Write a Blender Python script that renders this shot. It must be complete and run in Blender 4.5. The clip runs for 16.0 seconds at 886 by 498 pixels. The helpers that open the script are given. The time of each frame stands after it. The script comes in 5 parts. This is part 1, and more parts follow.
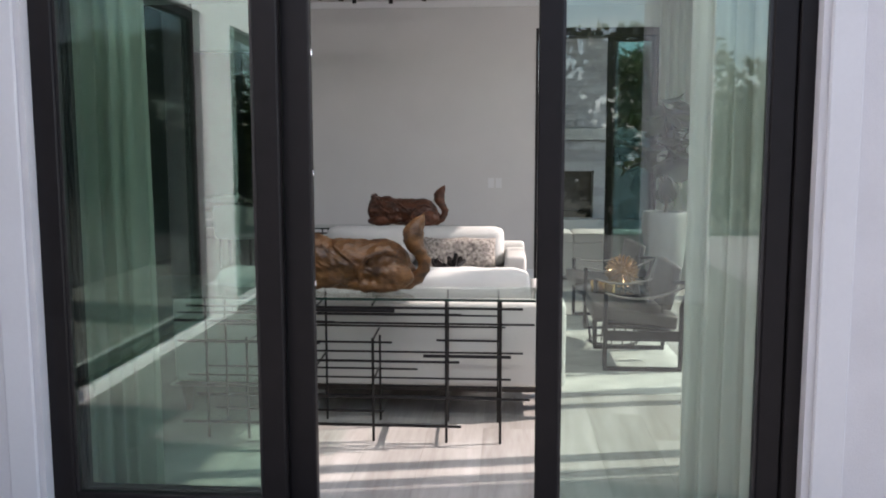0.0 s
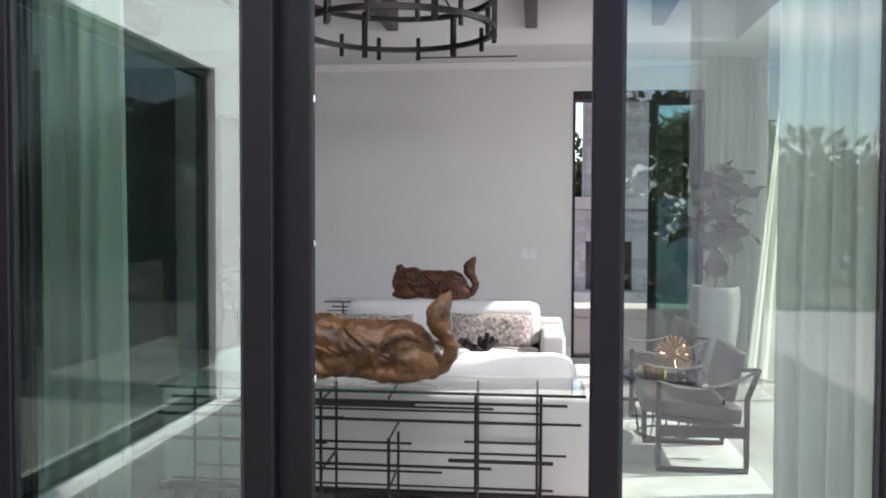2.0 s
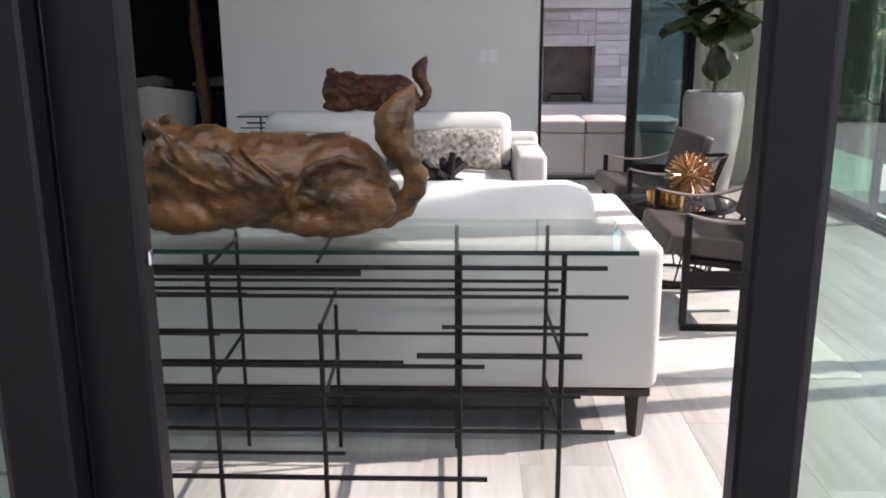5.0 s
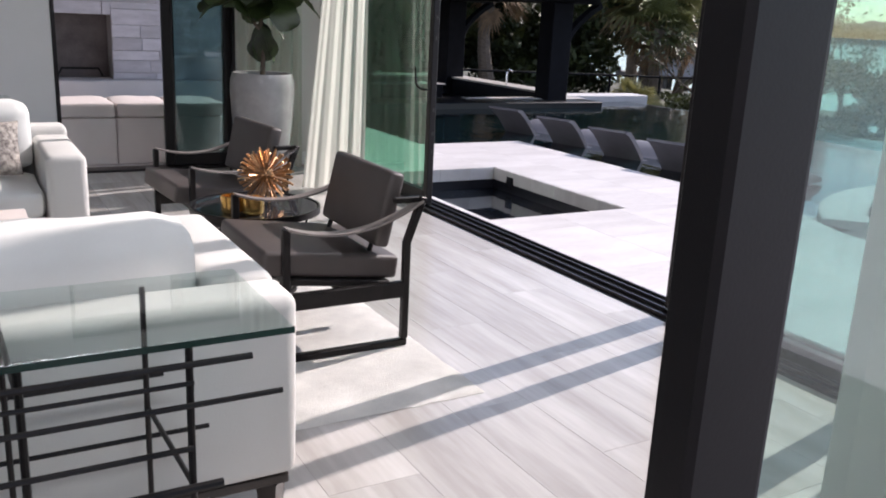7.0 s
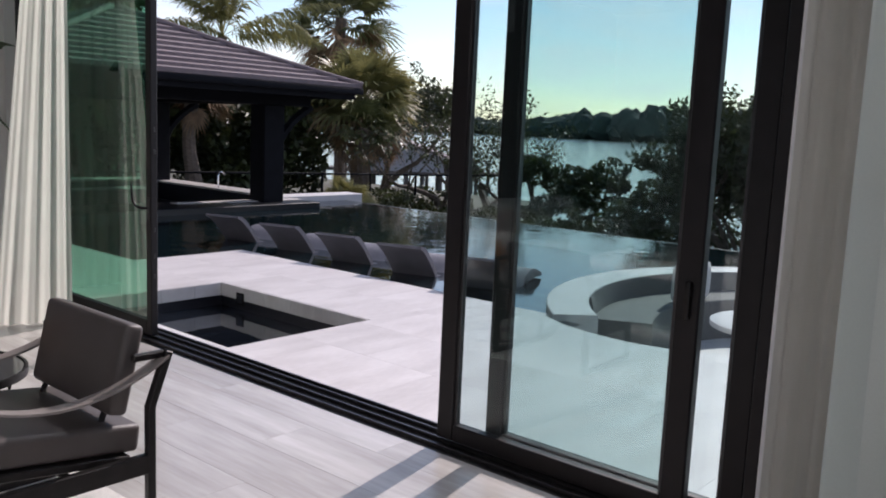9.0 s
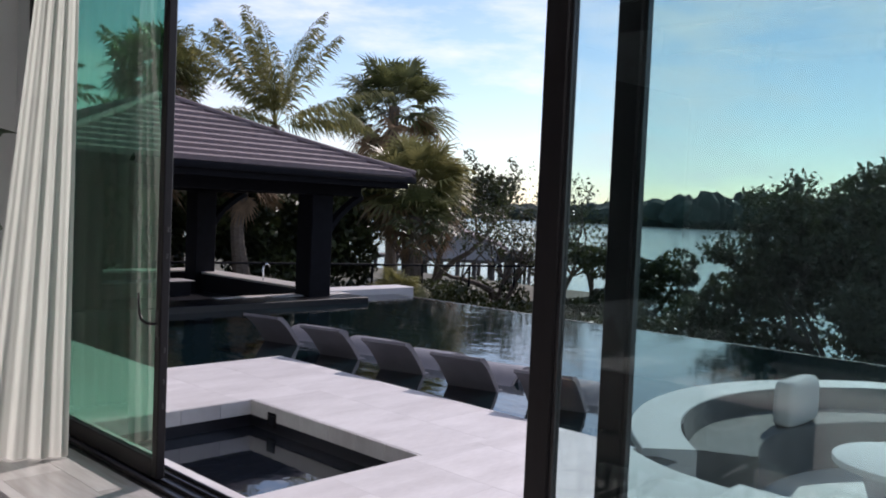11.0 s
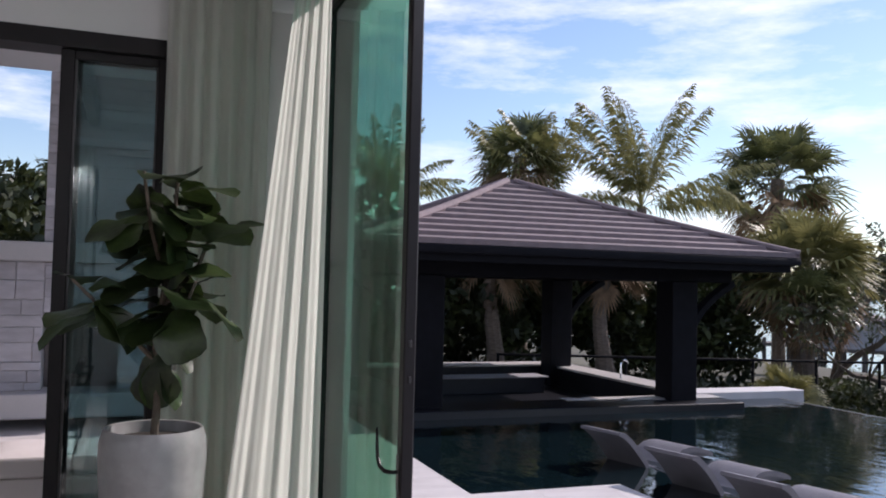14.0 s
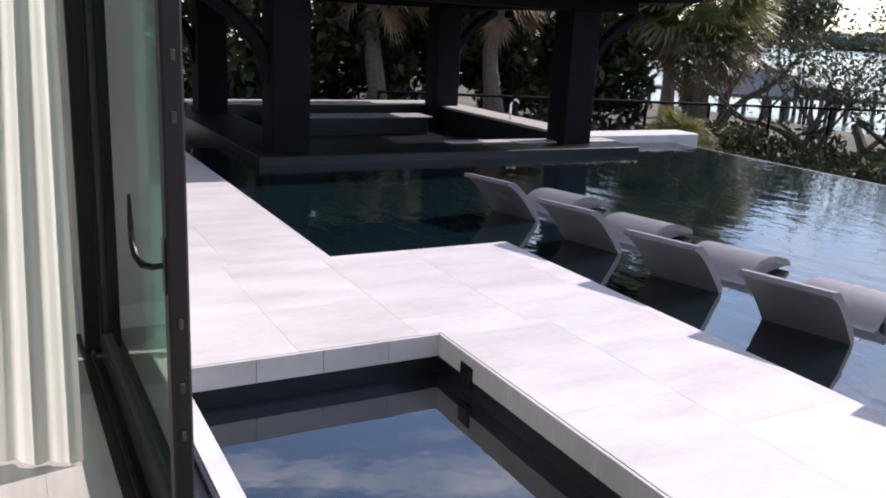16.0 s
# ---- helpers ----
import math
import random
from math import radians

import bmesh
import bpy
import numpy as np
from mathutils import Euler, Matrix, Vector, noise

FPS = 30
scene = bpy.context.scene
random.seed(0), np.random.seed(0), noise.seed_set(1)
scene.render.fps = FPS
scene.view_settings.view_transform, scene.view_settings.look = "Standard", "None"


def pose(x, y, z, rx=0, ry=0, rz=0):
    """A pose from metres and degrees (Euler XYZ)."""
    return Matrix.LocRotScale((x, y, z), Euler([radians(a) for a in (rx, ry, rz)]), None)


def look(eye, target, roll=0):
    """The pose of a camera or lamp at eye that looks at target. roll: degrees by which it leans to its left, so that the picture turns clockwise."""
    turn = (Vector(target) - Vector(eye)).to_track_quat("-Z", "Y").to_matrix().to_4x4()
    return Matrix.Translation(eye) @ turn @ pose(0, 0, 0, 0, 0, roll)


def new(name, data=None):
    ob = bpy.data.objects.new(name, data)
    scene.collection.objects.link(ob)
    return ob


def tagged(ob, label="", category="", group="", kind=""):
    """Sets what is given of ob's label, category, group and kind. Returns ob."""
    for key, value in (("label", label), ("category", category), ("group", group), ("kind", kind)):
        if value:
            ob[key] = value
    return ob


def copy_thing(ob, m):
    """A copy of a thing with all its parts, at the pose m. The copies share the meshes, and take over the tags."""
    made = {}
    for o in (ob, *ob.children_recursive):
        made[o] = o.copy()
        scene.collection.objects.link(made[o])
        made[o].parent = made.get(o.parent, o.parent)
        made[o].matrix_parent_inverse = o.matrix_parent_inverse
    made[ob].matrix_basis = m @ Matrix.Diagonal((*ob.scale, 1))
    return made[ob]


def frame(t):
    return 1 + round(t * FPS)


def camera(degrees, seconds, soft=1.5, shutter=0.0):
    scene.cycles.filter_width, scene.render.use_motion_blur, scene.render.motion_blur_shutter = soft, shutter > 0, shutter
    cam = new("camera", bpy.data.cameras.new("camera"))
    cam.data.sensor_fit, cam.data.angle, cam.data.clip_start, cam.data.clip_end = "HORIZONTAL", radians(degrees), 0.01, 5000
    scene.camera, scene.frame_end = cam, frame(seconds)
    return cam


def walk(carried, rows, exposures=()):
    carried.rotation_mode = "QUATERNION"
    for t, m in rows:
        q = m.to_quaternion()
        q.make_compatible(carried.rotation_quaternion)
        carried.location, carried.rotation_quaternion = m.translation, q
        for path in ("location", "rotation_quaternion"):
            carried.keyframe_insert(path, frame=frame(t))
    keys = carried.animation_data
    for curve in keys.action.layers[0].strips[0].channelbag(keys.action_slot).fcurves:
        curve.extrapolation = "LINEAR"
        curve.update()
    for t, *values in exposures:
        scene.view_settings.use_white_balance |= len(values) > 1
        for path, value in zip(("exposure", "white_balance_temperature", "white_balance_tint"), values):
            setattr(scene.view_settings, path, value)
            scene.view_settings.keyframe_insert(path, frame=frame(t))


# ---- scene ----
cam = camera(55.0, 16.0, 1.9)
PATH = [
    (0, (0.469, 0.041, 1.543), (0.324, 2.023, 1.314), -0.1),
    (0.5, (0.456, 0.181, 1.499), (0.384, 2.174, 1.348), 0.2),
    (1, (0.406, 0.398, 1.483), (0.338, 2.394, 1.378), -0.4),
    (1.5, (0.385, 0.612, 1.481), (0.245, 2.605, 1.389), 0.1),
    (2, (0.425, 0.69, 1.535), (0.207, 2.677, 1.467), 0.2),
    (2.5, (0.377, 0.918, 1.529), (0.163, 2.905, 1.469), 0.6),
    (3, (0.327, 1.189, 1.513), (0.074, 3.172, 1.456), 0.9),
    (3.2, (0.339, 1.354, 1.493), (0.061, 3.334, 1.448), 1.0),
    (5.3, (0.13, 2.285, 1.333), (0.183, 4.208, 0.786), -0.5),
    (5.5, (0.095, 2.373, 1.339), (0.272, 4.281, 0.769), -0.3),
    (6, (0.1, 2.583, 1.336), (0.532, 4.445, 0.747), 0.5),
    (6.2, (0.116, 2.664, 1.353), (0.629, 4.506, 0.768), 1.0),
    (6.5, (0.138, 2.74, 1.359), (0.779, 4.55, 0.799), 2.1),
    (7, (0.113, 2.925, 1.364), (1.084, 4.593, 0.839), 2.8),
    (7.5, (0.119, 3.074, 1.377), (1.32, 4.591, 0.871), 2.6),
    (7.6, (0.143, 3.111, 1.376), (1.369, 4.611, 0.879), 2.3),
    (8, (0.207, 3.235, 1.388), (1.522, 4.68, 0.957), 2.9),
    (8.5, (0.21, 3.332, 1.427), (1.648, 4.677, 1.073), 3.3),
    (8.6, (0.201, 3.336, 1.457), (1.665, 4.653, 1.107), 2.9),
    (8.7, (0.191, 3.344, 1.447), (1.687, 4.63, 1.118), 2.9),
    (10.8, (0.756, 3.956, 1.559), (2.197, 5.341, 1.492), 2.6),
    (11, (0.899, 4.117, 1.522), (2.331, 5.511, 1.433), 2.5),
    (11.5, (1.099, 4.266, 1.526), (2.455, 5.729, 1.372), 2.2),
    (12, (1.373, 4.393, 1.525), (2.603, 5.960, 1.351), 2.1),
    (12.5, (1.655, 4.625, 1.475), (2.821, 6.240, 1.293), 1.1),
    (13, (1.796, 4.793, 1.511), (2.841, 6.492, 1.360), 0.3),
    (13.5, (1.941, 4.846, 1.570), (2.725, 6.685, 1.532), 0.2),
    (14, (2.053, 5.127, 1.600), (2.747, 7.001, 1.680), 1.4),
    (14.5, (2.153, 5.369, 1.590), (2.869, 7.233, 1.695), 0.7),
    (15, (2.337, 5.667, 1.561), (3.122, 7.506, 1.528), 0.2),
    (15.5, (2.535, 6.021, 1.489), (3.458, 7.776, 1.228), 1.3),
    (16, (2.724, 6.275, 1.456), (3.644, 7.975, 0.946), 2.9),
]
EXPOSURES = [(0, 1.05, 6900, 17), (0.5, 1.36, 6900, 17), (1.5, 1.50, 6800, 18), (3.2, 1.56, 6700, 18), (5.3, 1.16, 6700, 16), (7.0, 0.88, 6500, 17), (8.5, 0.50, 6500, 19), (11.0, 0.32, 6400, 19), (13.0, 0.36, 6400, 20), (14.2, 0.62, 6400, 20), (15.0, 0.88, 6500, 19), (16.0, 0.90, 6500, 19)]
walk(cam, [(t, look(eye, target, roll)) for t, eye, target, roll in PATH], EXPOSURES)

# ---- world, sun, exposure ----
SUN_AZ, SUN_EL = 79.0, 36.0          # compass angle from +y towards +x, elevation
world = bpy.data.worlds.new("sky_world")
scene.world = world
world.use_nodes = True
wn, wl = world.node_tree.nodes, world.node_tree.links
wn.clear()
w_out, w_bg = wn.new("ShaderNodeOutputWorld"), wn.new("ShaderNodeBackground")
sky = wn.new("ShaderNodeTexSky")
sky.sky_type, sky.sun_disc = "NISHITA", False
sky.sun_elevation, sky.sun_rotation = radians(SUN_EL), radians(SUN_AZ)
sky.air_density, sky.dust_density, sky.ozone_density = 1.0, 0.25, 2.0
w_geo, w_map = wn.new("ShaderNodeTexCoord"), wn.new("ShaderNodeMapping")
w_map.inputs["Scale"].default_value = (1.6, 1.6, 6.5)
w_noise, w_ramp, w_mix = wn.new("ShaderNodeTexNoise"), wn.new("ShaderNodeValToRGB"), wn.new("ShaderNodeMixRGB")
w_noise.inputs["Scale"].default_value, w_noise.inputs["Detail"].default_value, w_noise.inputs["Roughness"].default_value = 2.4, 9, 0.62
w_ramp.color_ramp.elements[0].position, w_ramp.color_ramp.elements[1].position = 0.46, 0.70
w_ramp.color_ramp.elements[0].color, w_ramp.color_ramp.elements[1].color = (0, 0, 0, 1), (0.8, 0.8, 0.8, 1)
w_mix.inputs[2].default_value = (8.2, 8.4, 8.8, 1)
wl.new(w_geo.outputs["Generated"], w_map.inputs[0])
wl.new(w_map.outputs[0], w_noise.inputs["Vector"])
wl.new(w_noise.outputs["Fac"], w_ramp.inputs[0])
wl.new(w_ramp.outputs[0], w_mix.inputs[0])
wl.new(sky.outputs[0], w_mix.inputs[1])
wl.new(w_mix.outputs[0], w_bg.inputs[0])
w_bg.inputs[1].default_value = 0.11
wl.new(w_bg.outputs[0], w_out.inputs[0])

sun_data = bpy.data.lights.new("sun", "SUN")
sun_data.energy, sun_data.angle, sun_data.color = 3.1, radians(0.6), (1.0, 0.93, 0.88)
sun = new("sun", sun_data)
_a, _e = radians(SUN_AZ), radians(SUN_EL)
sun.matrix_world = look((40 * math.sin(_a), 40 * math.cos(_a), 40 * math.tan(_e)), (0, 0, 0))


# added area lamps in the tall door openings boost the sky light indoors
for nm, m, sx, sy, w in (("sky_fill_east", look((3.20, 6.0, 3.195), (2.2, 6.0, 2.55)), 3.2, 0.22, 48.0), ("sky_fill_south", look((0.1, 3.50, 2.895), (0.1, 4.5, 2.2)), 2.9, 0.2, 24.0)):
    ld = bpy.data.lights.new(nm, "AREA")
    ld.shape, ld.size, ld.size_y, ld.energy, ld.color = "RECTANGLE", sx, sy, w, (0.93, 0.96, 1.0)
    new(nm, ld).matrix_world = m


# ---- materials ----
def mat(name, col, rough=0.6, metal=0.0, var=0.12, scale=6.0, bump=0.1, fine=60.0, col2=None, stretch=(1, 1, 1), spec=0.5, coord="Object", rand=0.0, trans=None):
    m = bpy.data.materials.new(name)
    m.use_nodes = True
    n, l = m.node_tree.nodes, m.node_tree.links
    b = n["Principled BSDF"]
    b.inputs["Roughness"].default_value, b.inputs["Metallic"].default_value = rough, metal
    b.inputs["Specular IOR Level"].default_value = spec
    tc, mp = n.new("ShaderNodeTexCoord"), n.new("ShaderNodeMapping")
    mp.inputs["Scale"].default_value = stretch
    l.new(tc.outputs[coord], mp.inputs[0])
    if rand > 0:
        oi, vm = n.new("ShaderNodeObjectInfo"), n.new("ShaderNodeVectorMath")
        vm.operation = "MULTIPLY_ADD"
        vm.inputs[1].default_value = (37.0, 53.0, 11.0)
        l.new(oi.outputs["Random"], vm.inputs[0])
        l.new(mp.outputs[0], vm.inputs[2])
        vec = vm.outputs[0]
    else:
        vec = mp.outputs[0]
    t1, t2, add = n.new("ShaderNodeTexNoise"), n.new("ShaderNodeTexNoise"), n.new("ShaderNodeMath")
    t1.inputs["Scale"].default_value, t1.inputs["Detail"].default_value = scale, 6
    t2.inputs["Scale"].default_value, t2.inputs["Detail"].default_value = fine, 4
    l.new(vec, t1.inputs["Vector"])
    l.new(vec, t2.inputs["Vector"])
    add.operation = "MULTIPLY_ADD"
    add.inputs[1].default_value = 0.35
    l.new(t2.outputs["Fac"], add.inputs[0])
    l.new(t1.outputs["Fac"], add.inputs[2])
    ramp = n.new("ShaderNodeValToRGB")
    c1 = tuple(max(0, c * (1 - var)) for c in col[:3])
    c2 = col2 or tuple(min(1, c * (1 + var)) for c in col[:3])
    ramp.color_ramp.elements[0].position, ramp.color_ramp.elements[1].position = 0.45, 0.9
    ramp.color_ramp.elements[0].color, ramp.color_ramp.elements[1].color = (*c1, 1), (*c2, 1)
    l.new(add.outputs[0], ramp.inputs[0])
    out = ramp.outputs[0]
    if rand > 0:
        hs, mr = n.new("ShaderNodeHueSaturation"), n.new("ShaderNodeMapRange")
        mr.inputs[3].default_value, mr.inputs[4].default_value = 1 - rand, 1 + rand
        l.new(oi.outputs["Random"], mr.inputs[0])
        l.new(mr.outputs[0], hs.inputs["Value"])
        l.new(out, hs.inputs["Color"])
        out = hs.outputs[0]
    l.new(out, b.inputs["Base Color"])
    if bump > 0:
        bp = n.new("ShaderNodeBump")
        bp.inputs["Strength"].default_value, bp.inputs["Distance"].default_value = bump, 0.01
        l.new(t2.outputs["Fac"], bp.inputs["Height"])
        l.new(bp.outputs[0], b.inputs["Normal"])
    if trans:
        ts, mx = n.new("ShaderNodeBsdfTranslucent"), n.new("ShaderNodeMixShader")
        l.new(out, ts.inputs[0])
        mx.inputs[0].default_value = trans
        l.new(b.outputs[0], mx.inputs[1])
        l.new(ts.outputs[0], mx.inputs[2])
        l.new(mx.outputs[0], n["Material Output"].inputs[0])
    return m


def glass_mat(name, tint, base=0.07):
    m = bpy.data.materials.new(name)
    m.use_nodes = True
    n, l = m.node_tree.nodes, m.node_tree.links
    n.remove(n["Principled BSDF"])
    tr, gl, mx, lw, pw, mu = (n.new("ShaderNode" + k) for k in ("BsdfTransparent", "BsdfGlossy", "MixShader", "LayerWeight", "Math", "Math"))
    tr.inputs[0].default_value = (*tint, 1)
    gl.inputs["Roughness"].default_value = 0.0
    lw.inputs[0].default_value = 0.5
    pw.operation, pw.inputs[1].default_value = "POWER", 4.5
    mu.operation, mu.inputs[1].default_value, mu.inputs[2].default_value = "MULTIPLY_ADD", 0.85, base
    l.new(lw.outputs["Facing"], pw.inputs[0])
    l.new(pw.outputs[0], mu.inputs[0])
    l.new(mu.outputs[0], mx.inputs[0])
    l.new(tr.outputs[0], mx.inputs[1])
    l.new(gl.outputs[0], mx.inputs[2])
    l.new(mx.outputs[0], n["Material Output"].inputs[0])
    return m


def water_mat(name, col, wave, dist, stretch=(1, 1, 1), rough=0.03):
    m = mat(name, col, rough=rough, var=0.25, scale=0.4, bump=0, spec=0.6)
    n, l = m.node_tree.nodes, m.node_tree.links
    tc, mp, tx, bp = (n.new("ShaderNode" + k) for k in ("TexCoord", "Mapping", "TexNoise", "Bump"))
    mp.inputs["Scale"].default_value = stretch
    tx.inputs["Scale"].default_value, tx.inputs["Detail"].default_value = wave, 3
    bp.inputs["Strength"].default_value, bp.inputs["Distance"].default_value = 1.0, dist
    l.new(tc.outputs["Object"], mp.inputs[0])
    l.new(mp.outputs[0], tx.inputs["Vector"])
    l.new(tx.outputs["Fac"], bp.inputs["Height"])
    l.new(bp.outputs[0], n["Principled BSDF"].inputs["Normal"])
    n["Principled BSDF"].inputs["IOR"].default_value = 2.2
    return m


M = dict(
    plaster=mat("plaster", (0.68, 0.67, 0.66), 0.75, var=0.03, scale=2, bump=0.05, fine=140),
    white=mat("white_paint", (0.78, 0.78, 0.79), 0.55, var=0.03, scale=3, bump=0.03),
    ceil=mat("ceiling_paint", (0.74, 0.74, 0.74), 0.8, var=0.02, scale=2, bump=0.02),
    stucco=mat("stucco", (0.74, 0.73, 0.74), 0.85, var=0.05, scale=4, bump=0.25, fine=180),
    tile=mat("floor_stone", (0.475, 0.44, 0.41), 0.22, var=0.20, scale=1.3, bump=0.02, fine=9, col2=(0.58, 0.555, 0.535), stretch=(5.0, 0.5, 1), rand=0.09),
    deck=mat("deck_travertine", (0.54, 0.505, 0.50), 0.6, var=0.10, scale=2.0, bump=0.06, fine=22, col2=(0.64, 0.61, 0.605), stretch=(0.7, 2.2, 1), rand=0.035),
    grout=mat("grout", (0.50, 0.48, 0.46), 0.9, var=0.06, bump=0.05),
    frame=mat("bronze_aluminium", (0.011, 0.009, 0.010), 0.45, metal=0.0, var=0.15, scale=12, bump=0.03, fine=300, spec=0.3),
    track=mat("track_metal", (0.06, 0.058, 0.06), 0.35, metal=0.7, var=0.2, scale=14, bump=0.05),
    blackmetal=mat("black_iron", (0.014, 0.012, 0.012), 0.42, metal=0.5, var=0.3, scale=20, bump=0.12, fine=160),
    chrome=mat("chrome", (0.75, 0.75, 0.77), 0.12, metal=1.0, var=0.03, bump=0),
    sofa=mat("white_upholstery", (0.64, 0.625, 0.60), 0.92, var=0.05, scale=3, bump=0.30, fine=420, spec=0.2),
    cushion=mat("cushion_linen", (0.68, 0.68, 0.66), 0.92, var=0.05, scale=5, bump=0.25, fine=360, spec=0.2),
    leg=mat("espresso_wood", (0.025, 0.018, 0.015), 0.4, var=0.25, scale=10, bump=0.05, stretch=(1, 1, 6)),
    leather=mat("grey_brown_leather", (0.065, 0.053, 0.050), 0.5, var=0.15, scale=6, bump=0.12, fine=240),
    strap=mat("strap_leather", (0.20, 0.175, 0.165), 0.45, var=0.15, scale=14, bump=0.08),
    rug=mat("shag_rug", (0.72, 0.70, 0.66), 0.98, var=0.18, scale=5, bump=0.9, fine=260, spec=0.1),
    carved=mat("carved_wood", (0.052, 0.019, 0.008), 0.40, var=0.7, scale=5, bump=0.35, fine=42, col2=(0.22, 0.098, 0.030), stretch=(1.2, 2.6, 3.2)),
    carved2=mat("dark_carved_wood", (0.050, 0.017, 0.009), 0.42, var=0.7, scale=5, bump=0.35, fine=42, col2=(0.15, 0.048, 0.02), stretch=(1.2, 2.6, 3.2)),
    brown=mat("brown_driftwood", (0.12, 0.055, 0.025), 0.6, var=0.4, scale=6, bump=0.3, stretch=(3, 3, 0.6)),
    gold=mat("gilt_metal", (0.50, 0.30, 0.16), 0.3, metal=1.0, var=0.3, scale=16, bump=0.1),
    brass=mat("amber_votive", (0.80, 0.50, 0.16), 0.2, metal=0.9, var=0.2, scale=20, bump=0.1),
    smoked=mat("smoked_glass_top", (0.03, 0.03, 0.033), 0.06, var=0.2, bump=0, spec=0.8),
    pale=mat("blush_stone", (0.62, 0.55, 0.52), 0.5, var=0.08, scale=3, bump=0.04),
    pot=mat("glazed_planter", (0.28, 0.272, 0.27), 0.30, var=0.22, scale=5, bump=0.05, fine=18),
    soil=mat("soil", (0.03, 0.022, 0.016), 0.95, var=0.4, scale=30, bump=0.6),
    figleaf=mat("fig_leaf", (0.010, 0.019, 0.007), 0.42, var=0.45, scale=4, bump=0.2, fine=40, col2=(0.042, 0.066, 0.018), trans=0.18, rand=0.35),
    bark=mat("bark", (0.11, 0.085, 0.065), 0.9, var=0.35, scale=9, bump=0.7, fine=40),
    palmbark=mat("palm_bark", (0.17, 0.13, 0.10), 0.9, var=0.4, scale=8, bump=0.8, fine=30, stretch=(1, 1, 5)),
    fan=mat("fan_palm_leaf", (0.070, 0.092, 0.034), 0.45, var=0.5, scale=2.5, bump=0, col2=(0.23, 0.24, 0.09), trans=0.35),
    coco=mat("feather_palm_leaf", (0.15, 0.165, 0.05), 0.45, var=0.5, scale=2.2, bump=0, col2=(0.40, 0.36, 0.14), trans=0.3),
    dryleaf=mat("dry_frond", (0.26, 0.17, 0.10), 0.9, var=0.4, scale=4, bump=0, trans=0.2),
    leaf=mat("mangrove_leaf", (0.028, 0.040, 0.016), 0.45, var=0.5, scale=1.5, bump=0, col2=(0.085, 0.10, 0.035), trans=0.25),
    hedge=mat("hedge_leaf", (0.022, 0.034, 0.013), 0.5, var=0.6, scale=0.8, bump=0, col2=(0.085, 0.105, 0.03), trans=0.2),
    # distance haze is mixed into this colour: greyer and bluer than the near leaves
    hazed_wood=mat("hazy_far_wood", (0.035, 0.052, 0.045), 0.95, var=0.35, scale=0.06, bump=0, fine=0.6, col2=(0.075, 0.098, 0.08)),
    pattern=mat("brocade", (0.13, 0.10, 0.105), 0.8, var=0.5, scale=38, bump=0.2, fine=120, col2=(0.62, 0.56, 0.50)),
    roof=mat("roof_tile", (0.20, 0.155, 0.158), 0.8, var=0.15, scale=7, bump=0.2, fine=60, rand=0.12),
    dark=mat("dark_stained_timber", (0.007, 0.007, 0.010), 0.7, var=0.25, scale=8, bump=0.1, spec=0.15),
    counter=mat("counter_stone", (0.58, 0.55, 0.53), 0.4, var=0.08, scale=4, bump=0.03),
    bar=mat("black_stone", (0.010, 0.010, 0.014), 0.35, var=0.3, scale=8, bump=0.04),
    lounger=mat("grey_resin", (0.145, 0.14, 0.16), 0.55, var=0.1, scale=8, bump=0.25, fine=300),
    stone=mat("split_face_stone", (0.56, 0.54, 0.57), 0.8, var=0.15, scale=4, bump=0.5, fine=26, stretch=(1, 1, 4), rand=0.16),
    smooth=mat("smooth_limestone", (0.62, 0.60, 0.60), 0.7, var=0.05, scale=3, bump=0.05),
    soot=mat("sooty_firebrick", (0.14, 0.12, 0.115), 0.9, var=0.3, scale=6, bump=0.4),
    bench=mat("outdoor_canvas", (0.66, 0.60, 0.58), 0.9, var=0.05, scale=4, bump=0.2, fine=300),
    ground=mat("ground_soil", (0.10, 0.095, 0.065), 0.95, var=0.4, scale=0.4, bump=0.6, fine=6),
    poolshell=mat("pool_plaster", (0.035, 0.045, 0.05), 0.7, var=0.2, scale=3, bump=0.1),
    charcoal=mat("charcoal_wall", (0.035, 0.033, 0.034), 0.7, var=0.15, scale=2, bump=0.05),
    siding=mat("grey_siding", (0.33, 0.32, 0.34), 0.8, var=0.08, scale=2, bump=0.1),
    timber=mat("weathered_timber", (0.10, 0.085, 0.075), 0.85, var=0.3, scale=5, bump=0.4),
    curtain=mat("cream_sheer", (0.76, 0.75, 0.70), 0.9, var=0.04, scale=4, bump=0.2, fine=320, spec=0.1, trans=0.68),
    offwhite=mat("white_linen", (0.72, 0.71, 0.70), 0.9, var=0.05, scale=5, bump=0.25, fine=300),
    glass=glass_mat("door_glass", (0.815, 0.92, 0.88), 0.12),
    stack=glass_mat("stacked_green_glass", (0.50, 0.80, 0.645), 0.20),
    poolglass=glass_mat("pool_door_glass", (0.815, 0.90, 0.892), 0.05),
    edge=mat("glass_edge_green", (0.012, 0.035, 0.028), 0.2, var=0.2, bump=0),
    entry=mat("entrance_stone", (0.26, 0.25, 0.24), 0.7, var=0.12, scale=3, bump=0.06, rand=0.06),
    gardenglass=glass_mat("garden_door_glass", (0.56, 0.67, 0.67), 0.09),
    pitstone=mat("pit_bench_stone", (0.17, 0.155, 0.15), 0.8, var=0.15, scale=5, bump=0.2, fine=40),
    clear=glass_mat("clear_glass", (0.93, 0.975, 0.96), 0.03),
